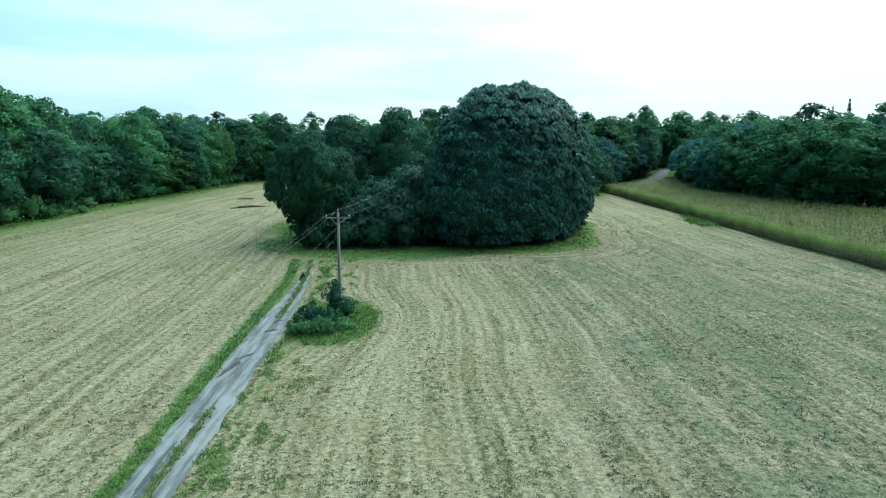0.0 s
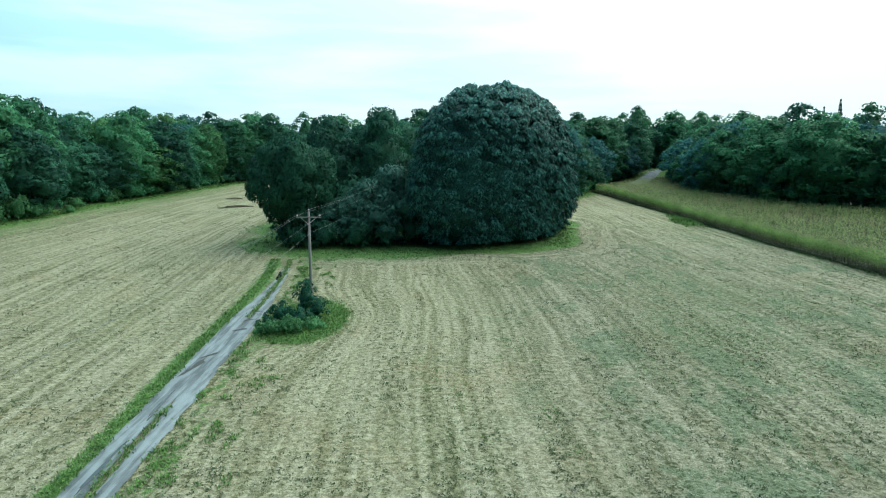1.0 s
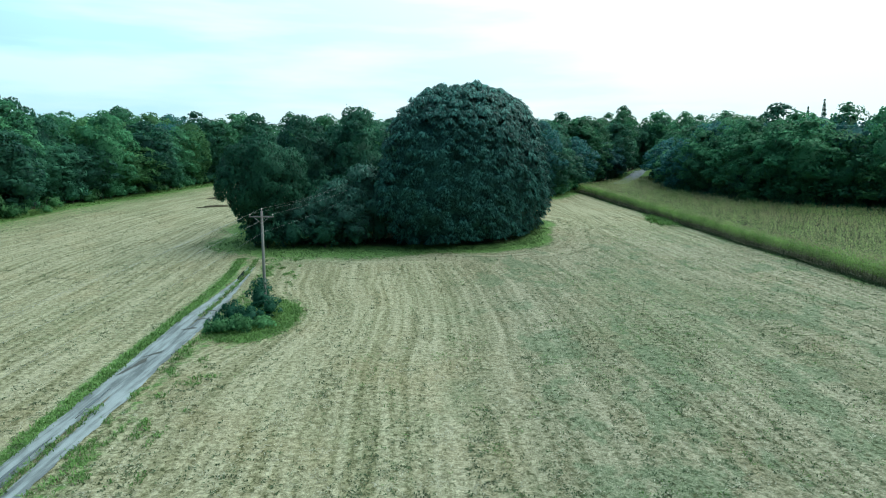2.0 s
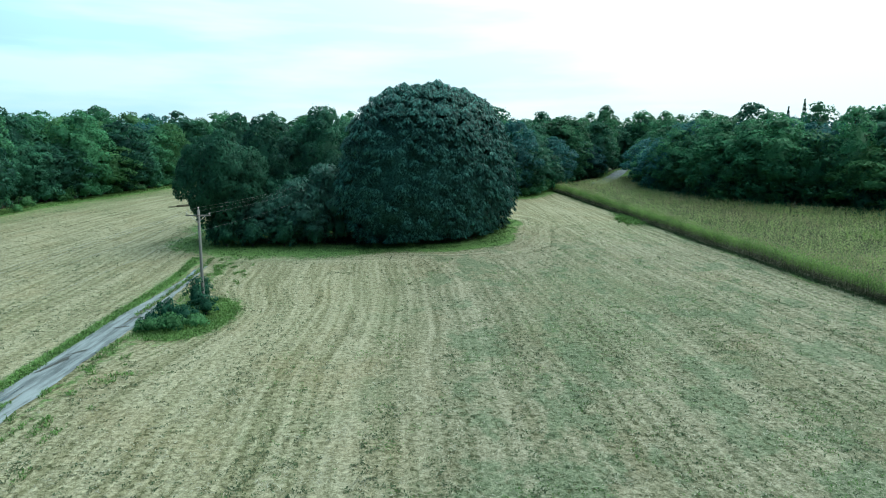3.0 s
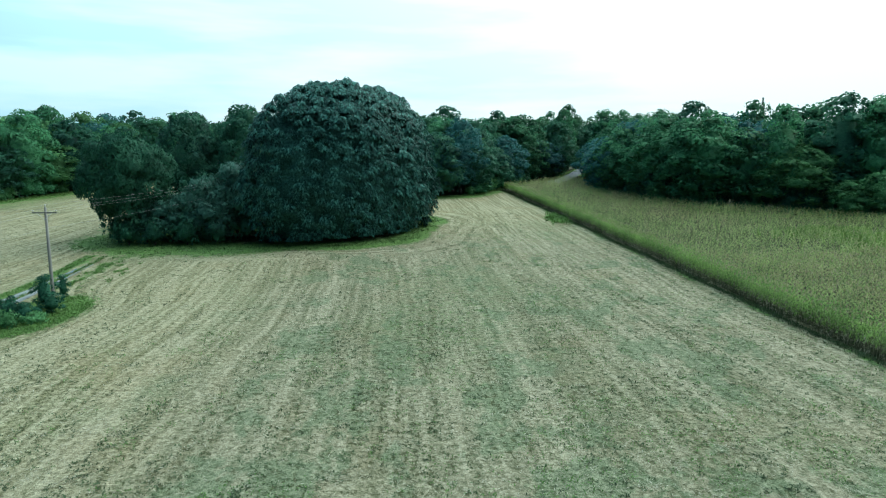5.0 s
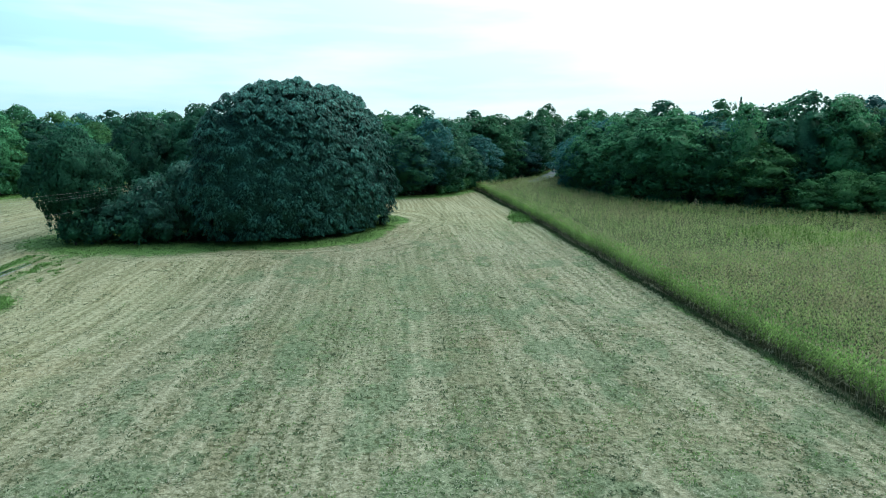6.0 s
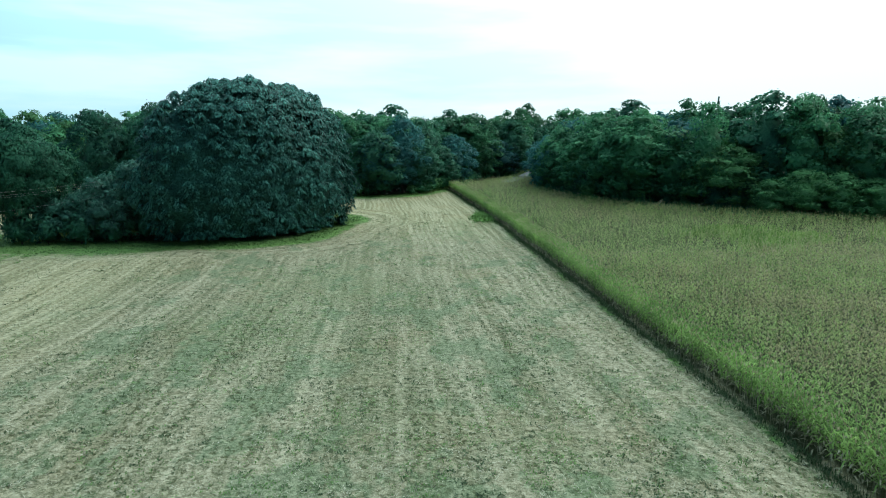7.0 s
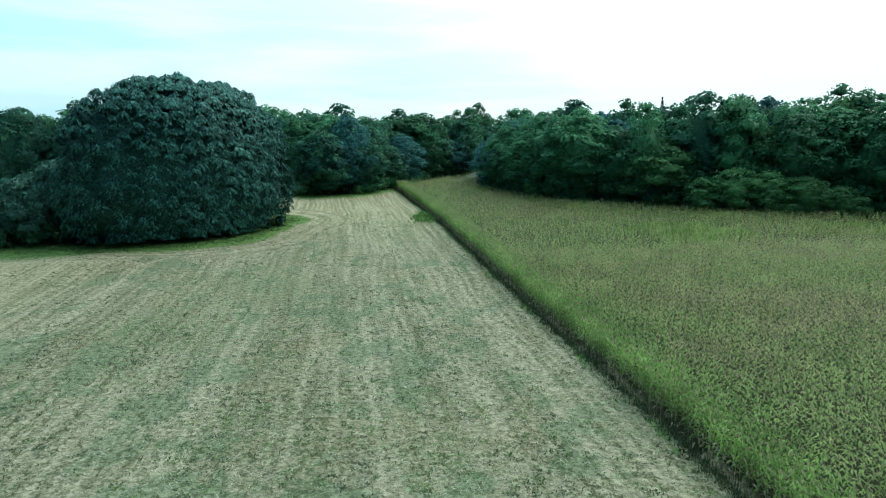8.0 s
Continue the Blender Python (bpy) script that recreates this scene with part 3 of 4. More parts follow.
def trunk_mesh(r, height, radius, limbs, reach, low):
    pieces = []
    lean = r.uniform(-0.04, 0.04, 2) * height
    pts = [(lean[0] * f * f, lean[1] * f * f, height * 0.86 * f) for f in (0, 0.03, 0.2, 0.45, 0.7, 1)]
    pieces.append(tube(pts, [radius * k for k in (1.5, 1.1, 0.9, 0.7, 0.42, 0.1)], 7))
    for i in range(limbs):
        z = low + (height * 0.75 - low) * (i + 0.5) / limbs
        a = i * 2.4 + r.uniform(-0.5, 0.5)
        e = reach * r.uniform(0.6, 0.95)
        f = z / (height * 0.86)
        o = np.array((lean[0] * f * f, lean[1] * f * f, z))
        d = np.array((math.cos(a), math.sin(a), 0))
        pieces.append(tube([o, o + d * e * 0.5 + (0, 0, e * 0.25), o + d * e + (0, 0, e * 0.4)], [radius * 0.4, radius * 0.25, radius * 0.07], 4))
    return joined(pieces)


def make_tree(name, seed, height, width, low, count, leaf, per_area, size, label, category="tree", up=0.5, droop=0.25, slim=0.55, fine=False, group="", above=0.0, round_=0.5):
    r = np.random.default_rng(seed)
    tree = tagged(new(name), label, category, group)
    lobes = crown_lobes(r, height, width, low, count, round_)
    v, t = trunk_mesh(r, height, 0.016 * height + 0.03, 5, width * 0.4, low + 0.5)
    part("trunk", mesh_of("trunk", v, t, M_BARK, True), tree)
    middle = (0, 0, low + (height - low) * 0.40)
    core = [blob(c, np.array(q) * (0.72 if category == "tree" else 0.55), seed + i * 3.1, 2 if fine else 1) for i, (c, q) in enumerate(lobes) if i % 5 == 0]
    core.append(blob((0, 0, low + (height - low) * 0.47), (width * 0.24, width * 0.24, (height - low) * 0.34), seed))
    lobes = [q for q in lobes if q[0][2] > above]
    v, t, nor = leafy(r, lobes, per_area, size, up, droop, slim, middle)
    cv, ct = joined(core)
    inner = unit(cv - np.array(middle))
    cv, ct = joined([(cv, ct), (v, t)])
    part("crown", mesh_of("crown", cv, ct, leaf, normals=np.concatenate([inner, nor])), tree)
    return tree


def put_tree(tree, x, y, turn, sx=1.0, sz=1.0):
    """Sets the first use of a tree, or a copy of it, on the ground."""
    m = pose(x, y, float(land(x, y)) - 0.15, 0, 0, turn) @ Matrix.Diagonal((sx, sx, sz, 1))
    if "placed" not in USED.setdefault(tree.name, []):
        USED[tree.name].append("placed")
        tree.matrix_basis = m
        return tree
    keep = tree.matrix_basis.copy()
    tree.matrix_basis = Matrix.Identity(4)
    c = copy_thing(tree, m)
    tree.matrix_basis = keep
    return c


USED = {}
KINDS = (
    ("oak_tree", 1, 23, 13.5, 0.4, 26, "wood", "tall green oak in dense wood edge"),
    ("maple_tree", 2, 22, 11.5, 0.4, 24, "dark", "dark green maple with dense crown in the wood"),
    ("ash_tree", 3, 25, 10.5, 0.8, 24, "wood", "tall ash tree with rounded green crown"),
    ("locust_tree", 4, 21, 12, 0.3, 26, "dark", "shadowy dark locust tree hung with vines"),
    ("walnut_tree", 5, 22, 13, 0.4, 26, "fresh", "lighter green walnut tree at the wood edge"),
    ("elm_tree", 6, 24, 12, 0.4, 26, "wood", "broad green elm with uneven crown in the wood"),
    ("hickory_tree", 7, 26, 10, 0.8, 24, "dark", "narrow dark hickory rising over the wood"),
    ("linden_tree", 8, 22, 12.5, 0.4, 26, "teal", "rounded blue-green linden in the wood edge"),
    ("cherry_tree", 9, 19, 10.5, 0.3, 22, "fresh", "smaller bright green cherry tree in the wood edge"),
)
WOOD = [make_tree(n, k, h, w, low, c, M_LEAF[m], 4.6, 0.47, label, slim=0.92, group="trees of the surrounding woods") for n, k, h, w, low, c, m, label in KINDS]
WOOD_BACK = [make_tree(n, k + 50, h, w, low + 5, c - 8, M_LEAF[m], 3.6, 0.50, label, slim=0.92, group="trees of the surrounding woods", above=h * 0.62) for n, k, h, w, low, c, m, label in KINDS]
SHRUB = [
    make_tree("shrub", 11, 5.0, 6.0, 0.0, 11, M_LEAF["wood"], 5.5, 0.44, "leafy green shrub at the foot of the wood", "shrub", group="shrubs along the woods"),
    make_tree("shrub", 12, 3.6, 5.0, 0.0, 9, M_LEAF["fresh"], 6.5, 0.40, "bright green vine-covered bush beside the field", "shrub", group="shrubs along the woods"),
    make_tree("shrub", 13, 7.0, 6.5, 0.0, 12, M_LEAF["dark"], 3.2, 0.56, "dark bush under the wood edge", "shrub", group="shrubs along the woods"),
]


def plant_woods():
    r = np.random.default_rng(21)
    # right: extra blue-green lindens put the blue of distant haze into leaf colour
    mixes = {"left": (3, 3, 3, 2.5, 0.8, 3, 1.5, 2.5, 0.8), "right": (1.8, 2.2, 1.8, 2.2, 0.9, 1.8, 1.2, 5.0, 0.9), "far right": (3, 0.6, 3, 0.5, 3.5, 3, 0.5, 1, 3)}
    for line, tall in ((WOODS_LEFT, 1.04), (WOODS_RIGHT, 0.98)):
        for k, shift in enumerate((4.0, 10.0, 18.0)):
            for x, y in along(line, (6.4, 6.8, 8.5)[k], shift):
                deep = 2.2 if line is WOODS_LEFT or k else 3.6
                x, y = x + r.uniform(-2.2, 2.2), y + r.uniform(-2.2, deep)
                if road_gap(x, y) < 6.0 or (x > 150 and k < 2):
                    continue
                odds = np.array(mixes["left" if line is WOODS_LEFT else "far right" if x > 102 else "right"])
                if x < -68 and y < 160:
                    odds = odds * (0.8, 3, 0.8, 3, 0, 0.8, 2, 0.5, 0)
                tree = (WOOD if k < 1 else WOOD_BACK)[r.choice(len(WOOD), p=odds / odds.sum())]
                more = 1.0 + 0.36 * float(np.clip((150 - y) / 35, 0, 1)) * (x < 0) - 0.05 * (10 < x < 90) + 0.17 * float(np.clip((x - 95) / 35, 0, 1))
                low, high = ((0.60, 0.98), (0.80, 0.98), (0.88, 1.02))[k]
                put_tree(tree, x, y, r.uniform(0, 360), r.uniform(0.9, 1.4), tall * more * r.uniform(low, high))
        for x, y in along(line, 6.5, 7.0):
            if road_gap(x, y) > 5.0:
                put_tree(SHRUB[2], x, y, r.uniform(0, 360), r.uniform(1.0, 1.3), r.uniform(1.0, 1.5))
        if line is WOODS_RIGHT:
            for x, y in along(line, 4.5, 2.6):
                if road_gap(x, y) > 4.5:
                    put_tree(SHRUB[2], x, y, r.uniform(0, 360), r.uniform(0.7, 1.0), r.uniform(0.5, 0.9))
        for x, y in along(line, 3.8, 0.6):
            if r.random() < 0.85 and road_gap(x, y) > 5.0:
                put_tree(SHRUB[r.integers(3)], x + r.uniform(-1, 1), y + r.uniform(-1, 1), r.uniform(0, 360), r.uniform(0.7, 1.2), r.uniform(0.5, 1.2))


plant_woods()
for k, x, y, a, w, h in ((0, -66, 224, 0, 1.1, 0.9), (3, -60, 229, 90, 1.1, 0.95), (5, -70, 216, 40, 1.0, 0.85), (1, -55, 226, 10, 1.1, 0.9), (2, -64, 236, 70, 1.2, 0.95)):
    put_tree(WOOD[k], x, y, a, w, h)
for k, x, y, a, h in ((2, 80, 244, 30, 1.06), (3, 89, 246, 10, 0.85), (6, 95, 243, 50, 0.8), (5, 86, 253, 110, 0.9)):
    put_tree(WOOD[k], x, y, a, 1.0, h)


for x, y, a, h in ((-93, 118, 20, 1.22), (-95, 124, 130, 1.16), (-91, 110, 200, 1.2), (-89.5, 122, 60, 1.12), (-91, 129, 250, 1.06), (-89, 136, 310, 0.98)):
    put_tree(WOOD[2], x, y, a, 1.3, h)
for k, x, y, a, w, h in ((8, 108, 116.5, 0, 0.8, 0.42), (4, 113.5, 114.5, 40, 0.75, 0.46), (8, 119, 112.5, 90, 0.9, 0.50), (4, 125, 111, 130, 0.8, 0.40), (8, 131, 109, 60, 0.8, 0.36), (8, 80, 141.5, 20, 0.6, 0.3), (4, 76.5, 170, 20, 0.6, 0.4)):
    put_tree(WOOD[k], x, y, a, w, h)


def make_spruce(seed, height, width):
    """A spruce: tiers of drooping twigs round a straight trunk."""
    r = np.random.default_rng(seed)
    tree = tagged(new("spruce_tree"), "dark pointed spruce standing above the wood", "tree", "trees of the surrounding woods")
    v, t = tube([(0, 0, 0), (0, 0, height * 0.5), (0, 0, height * 0.93)], [0.35, 0.2, 0.02], 7)
    part("trunk", mesh_of("trunk", v, t, M_BARK, True), tree)
    n = 5200
    f = r.uniform(0.08, 1.0, n) ** 0.8
    tier = f + 0.012 * np.sin(f * 110)
    a = r.uniform(0, 6.28, n)
    reach = width * 0.5 * (1.02 - tier) * r.uniform(0.25, 1.0, n) * (1 + 0.25 * np.sin(a * 3 + tier * 40))
    out = np.stack([np.cos(a), np.sin(a), np.zeros(n)], 1)
    base = out * reach[:, None]
    base[:, 2] = tier * height - reach * 0.35 + r.normal(size=n) * 0.12
    way = unit(out + np.array([0, 0, -0.35]) + r.normal(size=(n, 3)) * 0.25)
    side = unit(np.cross(way, np.array([0, 0, 1.0])) + r.normal(size=(n, 3)) * 0.2)
    L = r.uniform(0.5, 1.0, n) * (0.42 + 0.9 * (1 - f))
    v, t = leaves(base, way, side, L, L * 0.5, 0.2)
    part("crown", mesh_of("crown", v, t, M_LEAF["dark"]), tree)
    return tree


SPRUCE = make_spruce(61, 25.0, 6.0)
put_tree(SPRUCE, 144, 219, 0, 1.0, 1.14)
put_tree(SPRUCE, 139.5, 221, 90, 0.9, 1.04)


# ---- the great dome-shaped tree and its neighbours in the field ----
DOME_C, DOME_H = (11.6, 107.5), 26.0
# the foot of the dome in plan: angle in degrees round its middle, and reach in metres
DOME_ANGLE = [-180, -150, -136, -122, -108, -75, -48, -15, 12, 28, 45, 60, 80, 110, 145]
DOME_REACH = [11.4, 13.2, 20.5, 25.0, 20.5, 14.6, 13.0, 14.0, 15.6, 18.8, 22.4, 22.0, 18.4, 15.5, 12.6]


def dome_point(az, f, swell=1.0):
    """A point of the dome: azimuth in degrees, height as a fraction. Steep flanks, rounded top, drawn in at the foot."""
    reach = np.interp(az, DOME_ANGLE + [180], DOME_REACH + [11.4])
    reach = (reach + np.interp((az + 12 + 180) % 360 - 180, DOME_ANGLE + [180], DOME_REACH + [11.4]) + np.interp((az - 12 + 180) % 360 - 180, DOME_ANGLE + [180], DOME_REACH + [11.4])) / 3
    e = np.interp(az, [-180, -150, -120, -60, 0, 60, 140, 180], [2.8, 2.65, 2.35, 2.4, 2.38, 2.7, 2.6, 2.8])
    s = (1 - np.clip(f, 0, 1) ** e) ** (1 / e) * (1 - 0.24 * np.clip(1 - f / 0.34, 0, 1) ** 1.7)
    a = np.radians(az)
    rr = reach * s * swell
    return np.stack([rr * np.cos(a) + 0.8 * f ** 2, rr * np.sin(a) - 0.6 * f ** 2, DOME_H * f * (0.5 + 0.5 * swell)], 1)


def folds(p):
    """Uneven swelling of the dome: large limbs, hanging folds down the flanks, and lumps."""
    out = []
    for q in p:
        k = 1 + 0.055 * noise.noise(Vector(q) * 0.13) + 0.095 * noise.noise(Vector((q[0], q[1], q[2] * 0.35)) * 0.36 + Vector((9, 2, 4)))
        out.append(k + 0.045 * noise.noise(Vector((q[0], q[1], q[2] * 0.8)) * 0.75 + Vector((1, 7, 3))))
    return np.array(out)


def build_dome():
    r = np.random.default_rng(5)
    tree = tagged(new("dome_tree"), "huge dome-shaped tree with layered drooping blue-green leaves", "tree")
    tree.location = (DOME_C[0], DOME_C[1], float(land(*DOME_C)) - 0.3)
    v, t = trunk_mesh(r, 22, 0.9, 9, 9, 3)
    part("trunk", mesh_of("trunk", v, t, M_BARK, True), tree)
    # dense inside
    na, nf = 96, 44
    az, f = np.meshgrid(np.linspace(-180, 180, na, endpoint=False), np.sin(np.linspace(0, math.pi / 2, nf)))
    p = dome_point(az.ravel(), f.ravel())
    p = dome_point(az.ravel(), f.ravel(), folds(p) * 0.86)
    i = (np.arange(nf - 1)[:, None] * na + np.arange(na)[None]).ravel()
    k = (np.arange(nf - 1)[:, None] * na + (np.arange(na)[None] + 1) % na).ravel()
    body, bt = p, np.concatenate([np.stack([i, k, k + na], 1), np.stack([i, k + na, i + na], 1)])
    # boughs: umbrellas of drooping leaves in tiers, one above another, with dark gaps between
    n = 4000
    q = r.permutation(n) + 0.5
    f = np.sin(np.arcsin(np.clip(q / n, 0, 1)) * 0.55 + 0.45 * np.clip(q / n, 0, 1) * math.pi / 2)
    f = np.clip(f * 0.985 + 0.012 + r.normal(size=n) * 0.016, 0.012, 0.972)
    az = (q * 137.508 + r.normal(size=n) * 7 + 180) % 360 - 180
    c = dome_point(az, f)
    c = dome_point(az, f, np.minimum(folds(c) * (1 - 0.13 * r.random(n) ** 1.5), 1.03))
    flat = np.stack([np.cos(np.radians(az)), np.sin(np.radians(az)), np.zeros(n)], 1)
    steep = np.clip(1.20 - f ** 1.6 * 1.08, 0.12, 1)[:, None]
    out = unit(flat * steep + np.array([0, 0, 1.0]) * (1.06 - steep))
    size = np.clip(np.exp(r.normal(size=n) * 0.32) * 0.95, 0.5, 1.7)
    per = np.clip((size ** 1.4 * 42).astype(int), 18, 90)
    C, S, FL, OUT = np.repeat(c, per, 0), np.repeat(size, per), np.repeat(flat, per, 0), np.repeat(out, per, 0)
    m = len(C)
    yaw = r.uniform(0, 2 * math.pi, m)
    ring = np.sqrt(r.uniform(0.02, 1, m))
    d = np.stack([np.cos(yaw), np.sin(yaw), np.zeros(m)], 1)
    keep = (d * FL).sum(1) * (1 - OUT[:, 2]) > -0.42
    C, S, FL, OUT, d, ring = C[keep], S[keep], FL[keep], OUT[keep], d[keep], ring[keep]
    m = len(C)
    base = C + d * (S * ring * 0.62)[:, None] + FL * (S * 0.22 * (1 - OUT[:, 2]))[:, None]
    base[:, 2] += S * (0.34 - 0.62 * ring ** 2) + r.normal(size=m) * 0.05
    way = unit(d * 0.9 + FL * 0.25 - np.array([0, 0, 1.0]) * (0.40 + 0.70 * ring)[:, None] + r.normal(size=(m, 3)) * 0.16)
    face = unit(np.array([0, 0, 1.0]) * 0.35 + OUT * 0.6 + d * (0.25 + 0.60 * ring)[:, None] + r.normal(size=(m, 3)) * 0.14)
    side = unit(np.cross(way, face))
    L = np.clip(S * r.uniform(0.32, 0.56, m), 0.25, 0.7)
    lv, lt = leaves(base - way * (L * 0.2)[:, None], way, side, L, L * 0.50, 0.22)
    nor = unit(OUT + np.array([0, 0, 1.0]) * (0.50 - 0.85 * ring)[:, None] + d * (0.30 * ring)[:, None] + r.normal(size=(m, 3)) * 0.06)
    v, t = joined([(body, bt), (lv, lt)])
    v[:, 2] = np.maximum(v[:, 2], 0.2)
    inner = unit(body - np.array([0, 0, DOME_H * 0.3]))
    part("crown", mesh_of("crown", v, t, M_LEAF["dome"], normals=np.concatenate([inner, np.repeat(nor, 4, 0)])), tree)


build_dome()
T_LEFT = make_tree("willow_tree", 31, 18.2, 14.6, 3.4, 26, M_LEAF["willow"], 19.0, 0.34, "rounded dark green tree with fine drooping foliage", droop=0.5, slim=0.72, fine=True, round_=0.95)
put_tree(T_LEFT, -21.0, 96.0, 30, 0.92, 0.95)
T_BACK = make_tree("locust_tree", 32, 22.0, 14.0, 1.0, 28, M_LEAF["dark"], 9.0, 0.40, "tall green locust tree behind the rounded one", slim=0.8, fine=True, round_=0.95)
put_tree(T_BACK, -18.5, 114.0, 80, 0.92, 0.93)
put_tree(T_BACK, -8.5, 117.0, 200, 0.95, 1.0)
T_GREY = make_tree("sumac_tree", 33, 12.5, 11.0, 0.3, 18, M_LEAF["grey"], 6.5, 0.75, "low spreading tree with grey-green feathery leaves", slim=0.35, fine=True)
for x, y, a, w, h in ((-5.0, 99.5, 10, 0.95, 1.0), (-9.2, 97.0, 130, 0.85, 0.80), (-12.6, 96.2, 250, 0.75, 0.62), (-7.0, 95.0, 300, 0.7, 0.60)):
    put_tree(T_GREY, x, y, a, w, h)
for x, y, a, w, h in ((-12.5, 97.5, 40, 0.9, 1.0), (-2.5, 96.5, 140, 0.8, 0.8), (-17.6, 94.5, 10, 0.9, 1.0), (-13, 105, 70, 1.3, 1.5), (-8, 109, 170, 1.3, 1.7), (-21, 103, 220, 1.0, 1.1), (-3, 112, 300, 1.2, 1.5),
                      (-19.4, 92.4, 60, 0.7, 0.75), (-15.3, 92.2, 110, 0.75, 0.7), (-10.6, 92.8, 250, 0.8, 0.75), (-6.0, 94.0, 330, 0.75, 0.65)):
    put_tree(SHRUB[2], x, y, a, w, h)
for x, y, a, w, h in ((-21.9, 94.2, 190, 0.65, 0.75), (-21.9, 100.6, 20, 0.75, 0.85), (-20.6, 104.2, 80, 0.9, 0.9), (-23.0, 104.8, 130, 0.75, 0.85), (-23.6, 108.5, 250, 0.9, 1.0)):
    put_tree(SHRUB[2], x, y, a, w, h)


# ---- utility pole with its wires ----
def build_pole():
    px, py = -10.3, 59.2
    pz = float(land(px, py))
    top = 10.1
    pole = tagged(new("utility_pole"), "weathered grey wooden utility pole with one crossarm", "utility pole")
    pole.location = (px, py, pz)
    v, t = tube([(0, 0, -0.3), (0, 0, 0.1), (0, 0, 5), (0, 0, top)], [0.18, 0.17, 0.145, 0.115], 14)
    part("shaft", mesh_of("shaft", v, t, M_WOOD, True), pole)
    bm = bmesh.new()
    bmesh.ops.create_cube(bm, size=1.0, matrix=Matrix.Translation((0, -0.17, top - 0.55)) @ Matrix.Diagonal((2.45, 0.10, 0.13, 1)))
    bmesh.ops.bevel(bm, geom=bm.edges[:], offset=0.012, segments=1, affect="EDGES")
    arm = bm_part("crossarm", bm, M_WOOD, pole)
    for s in (-1, 1):
        v, t = tube([(s * 0.72, -0.24, top - 0.60), (0.0, -0.20, top - 1.25)], [0.02, 0.02], 6)
        part("brace", mesh_of("brace", v, t, M_STEEL), pole, "galvanised steel brace")
    wires = [(-1.12, -0.17, top - 0.30), (0.0, 0.0, top + 0.24), (1.12, -0.17, top - 0.30), (0.16, 0.0, top - 2.05)]
    for x, y, z in wires[:3]:
        pin, _t = tube([(x, y, z - 0.24), (x, y, z - 0.10), (x, y, z - 0.09), (x, y, z - 0.02), (x, y, z + 0.03)], [0.02, 0.02, 0.07, 0.075, 0.04], 10)
        part("insulator", mesh_of("insulator", pin, _t, M_CERAMIC, True), arm if x else pole, "white glazed insulator")
    for x, y, z in wires:
        for far, drop, sag in (((3.0, 42.0), 1.5, 0.35), ((0.9, -78.0), -1.7, 0.8)):
            pts = []
            for k in range(17):
                f = k / 16
                pts.append((x + far[0] * f, y + far[1] * f, z + drop * f - 4 * sag * f * (1 - f)))
            v, t = tube(pts, [0.0060 - 0.0025 * (far[1] < 0) * (k > 4) for k in range(17)], 5)
            part("wire", mesh_of("wire", v, t, M_WIRE), pole, "thin pale aluminium wire")


build_pole()
BUSH = [
    make_tree("bush", 41, 3.8, 2.3, 0.0, 10, M_LEAF["willow"], 44.0, 0.20, "dark leafy bush growing against the pole", "bush", group="bushes round the pole"),
    make_tree("bush", 42, 2.3, 2.9, 0.0, 9, M_LEAF["willow"], 44.0, 0.20, "rounded green bush beside the farm track", "bush", group="bushes round the pole"),
    make_tree("bush", 43, 1.3, 2.4, 0.0, 8, M_LEAF["fresh"], 44.0, 0.20, "low green weedy bush in the grass island", "bush", group="bushes round the pole"),
]
for k, x, y, a, w, h in ((0, -10.75, 58.6, 15, 1.0, 1.0), (1, -12.5, 56.0, 75, 0.95, 0.95), (0, -9.4, 57.4, 120, 1.0, 0.62), (2, -11.2, 53.4, 200, 1.2, 1.2), (2, -12.9, 52.8, 260, 1.0, 1.0), (1, -10.7, 55.4, 300, 0.8, 0.8), (2, -9.2, 54.6, 20, 1.0, 0.8), (1, -13.4, 54.2, 140, 0.6, 0.6), (0, -11.3, 62.4, 200, 0.6, 0.75)):
    put_tree(BUSH[k], x, y, a, w, h)


# ---- corn ----
def in_corn(x, y):
    """Inside the corn, which reaches to the woods."""
    ok = (x > corn_x(y)) & (y > 8)
    top = np.interp(x, [46, 56, 70, 76, 77, 86, 105, 140, 186, 235], [176, 186, 203, 203, 148, 133, 118, 107, 97, 88])
    return ok & (y < top - 1.2) & (x < 235)


def corn_leaf(base, yaw, length, width, rise, fall):
    """Arching corn leaves: up from the stalk, over, and down."""
    n = len(base)
    d = np.stack([np.cos(yaw), np.sin(yaw), np.zeros(n)], 1)
    s = np.stack([-np.sin(yaw), np.cos(yaw), np.zeros(n)], 1)
    up = np.array([0, 0, 1.0])
    a = base
    b = base + d * (length * 0.5)[:, None] + up * (length * rise)[:, None]
    c = base + d * length[:, None] + up * (length * (rise - fall))[:, None]
    w = (width * 0.5)[:, None]
    v = np.stack([a - s * w * 0.6, a + s * w * 0.6, b - s * w, b + s * w, c], 1).reshape(-1, 3)
    i = np.arange(n)[:, None] * 5
    t = np.concatenate([i + [0, 1, 3], i + [0, 3, 2], i + [2, 3, 4]], 1).reshape(-1, 3)
    return v, t


def corn_rows(x0, x1, y0, y1, row, step, r):
    """Places of plants in rows that run along the field's edge."""
    ys = np.arange(y0, y1, step)
    ks = np.arange(x0, x1, row)
    K, Y = np.meshgrid(ks, ys)
    K, Y = K.ravel(), Y.ravel()
    X = corn_x(Y) + K
    X, Y = X + r.normal(size=X.size) * 0.07, Y + r.normal(size=X.size) * step * 0.3
    ok = in_corn(X, Y)
    return X[ok], Y[ok]


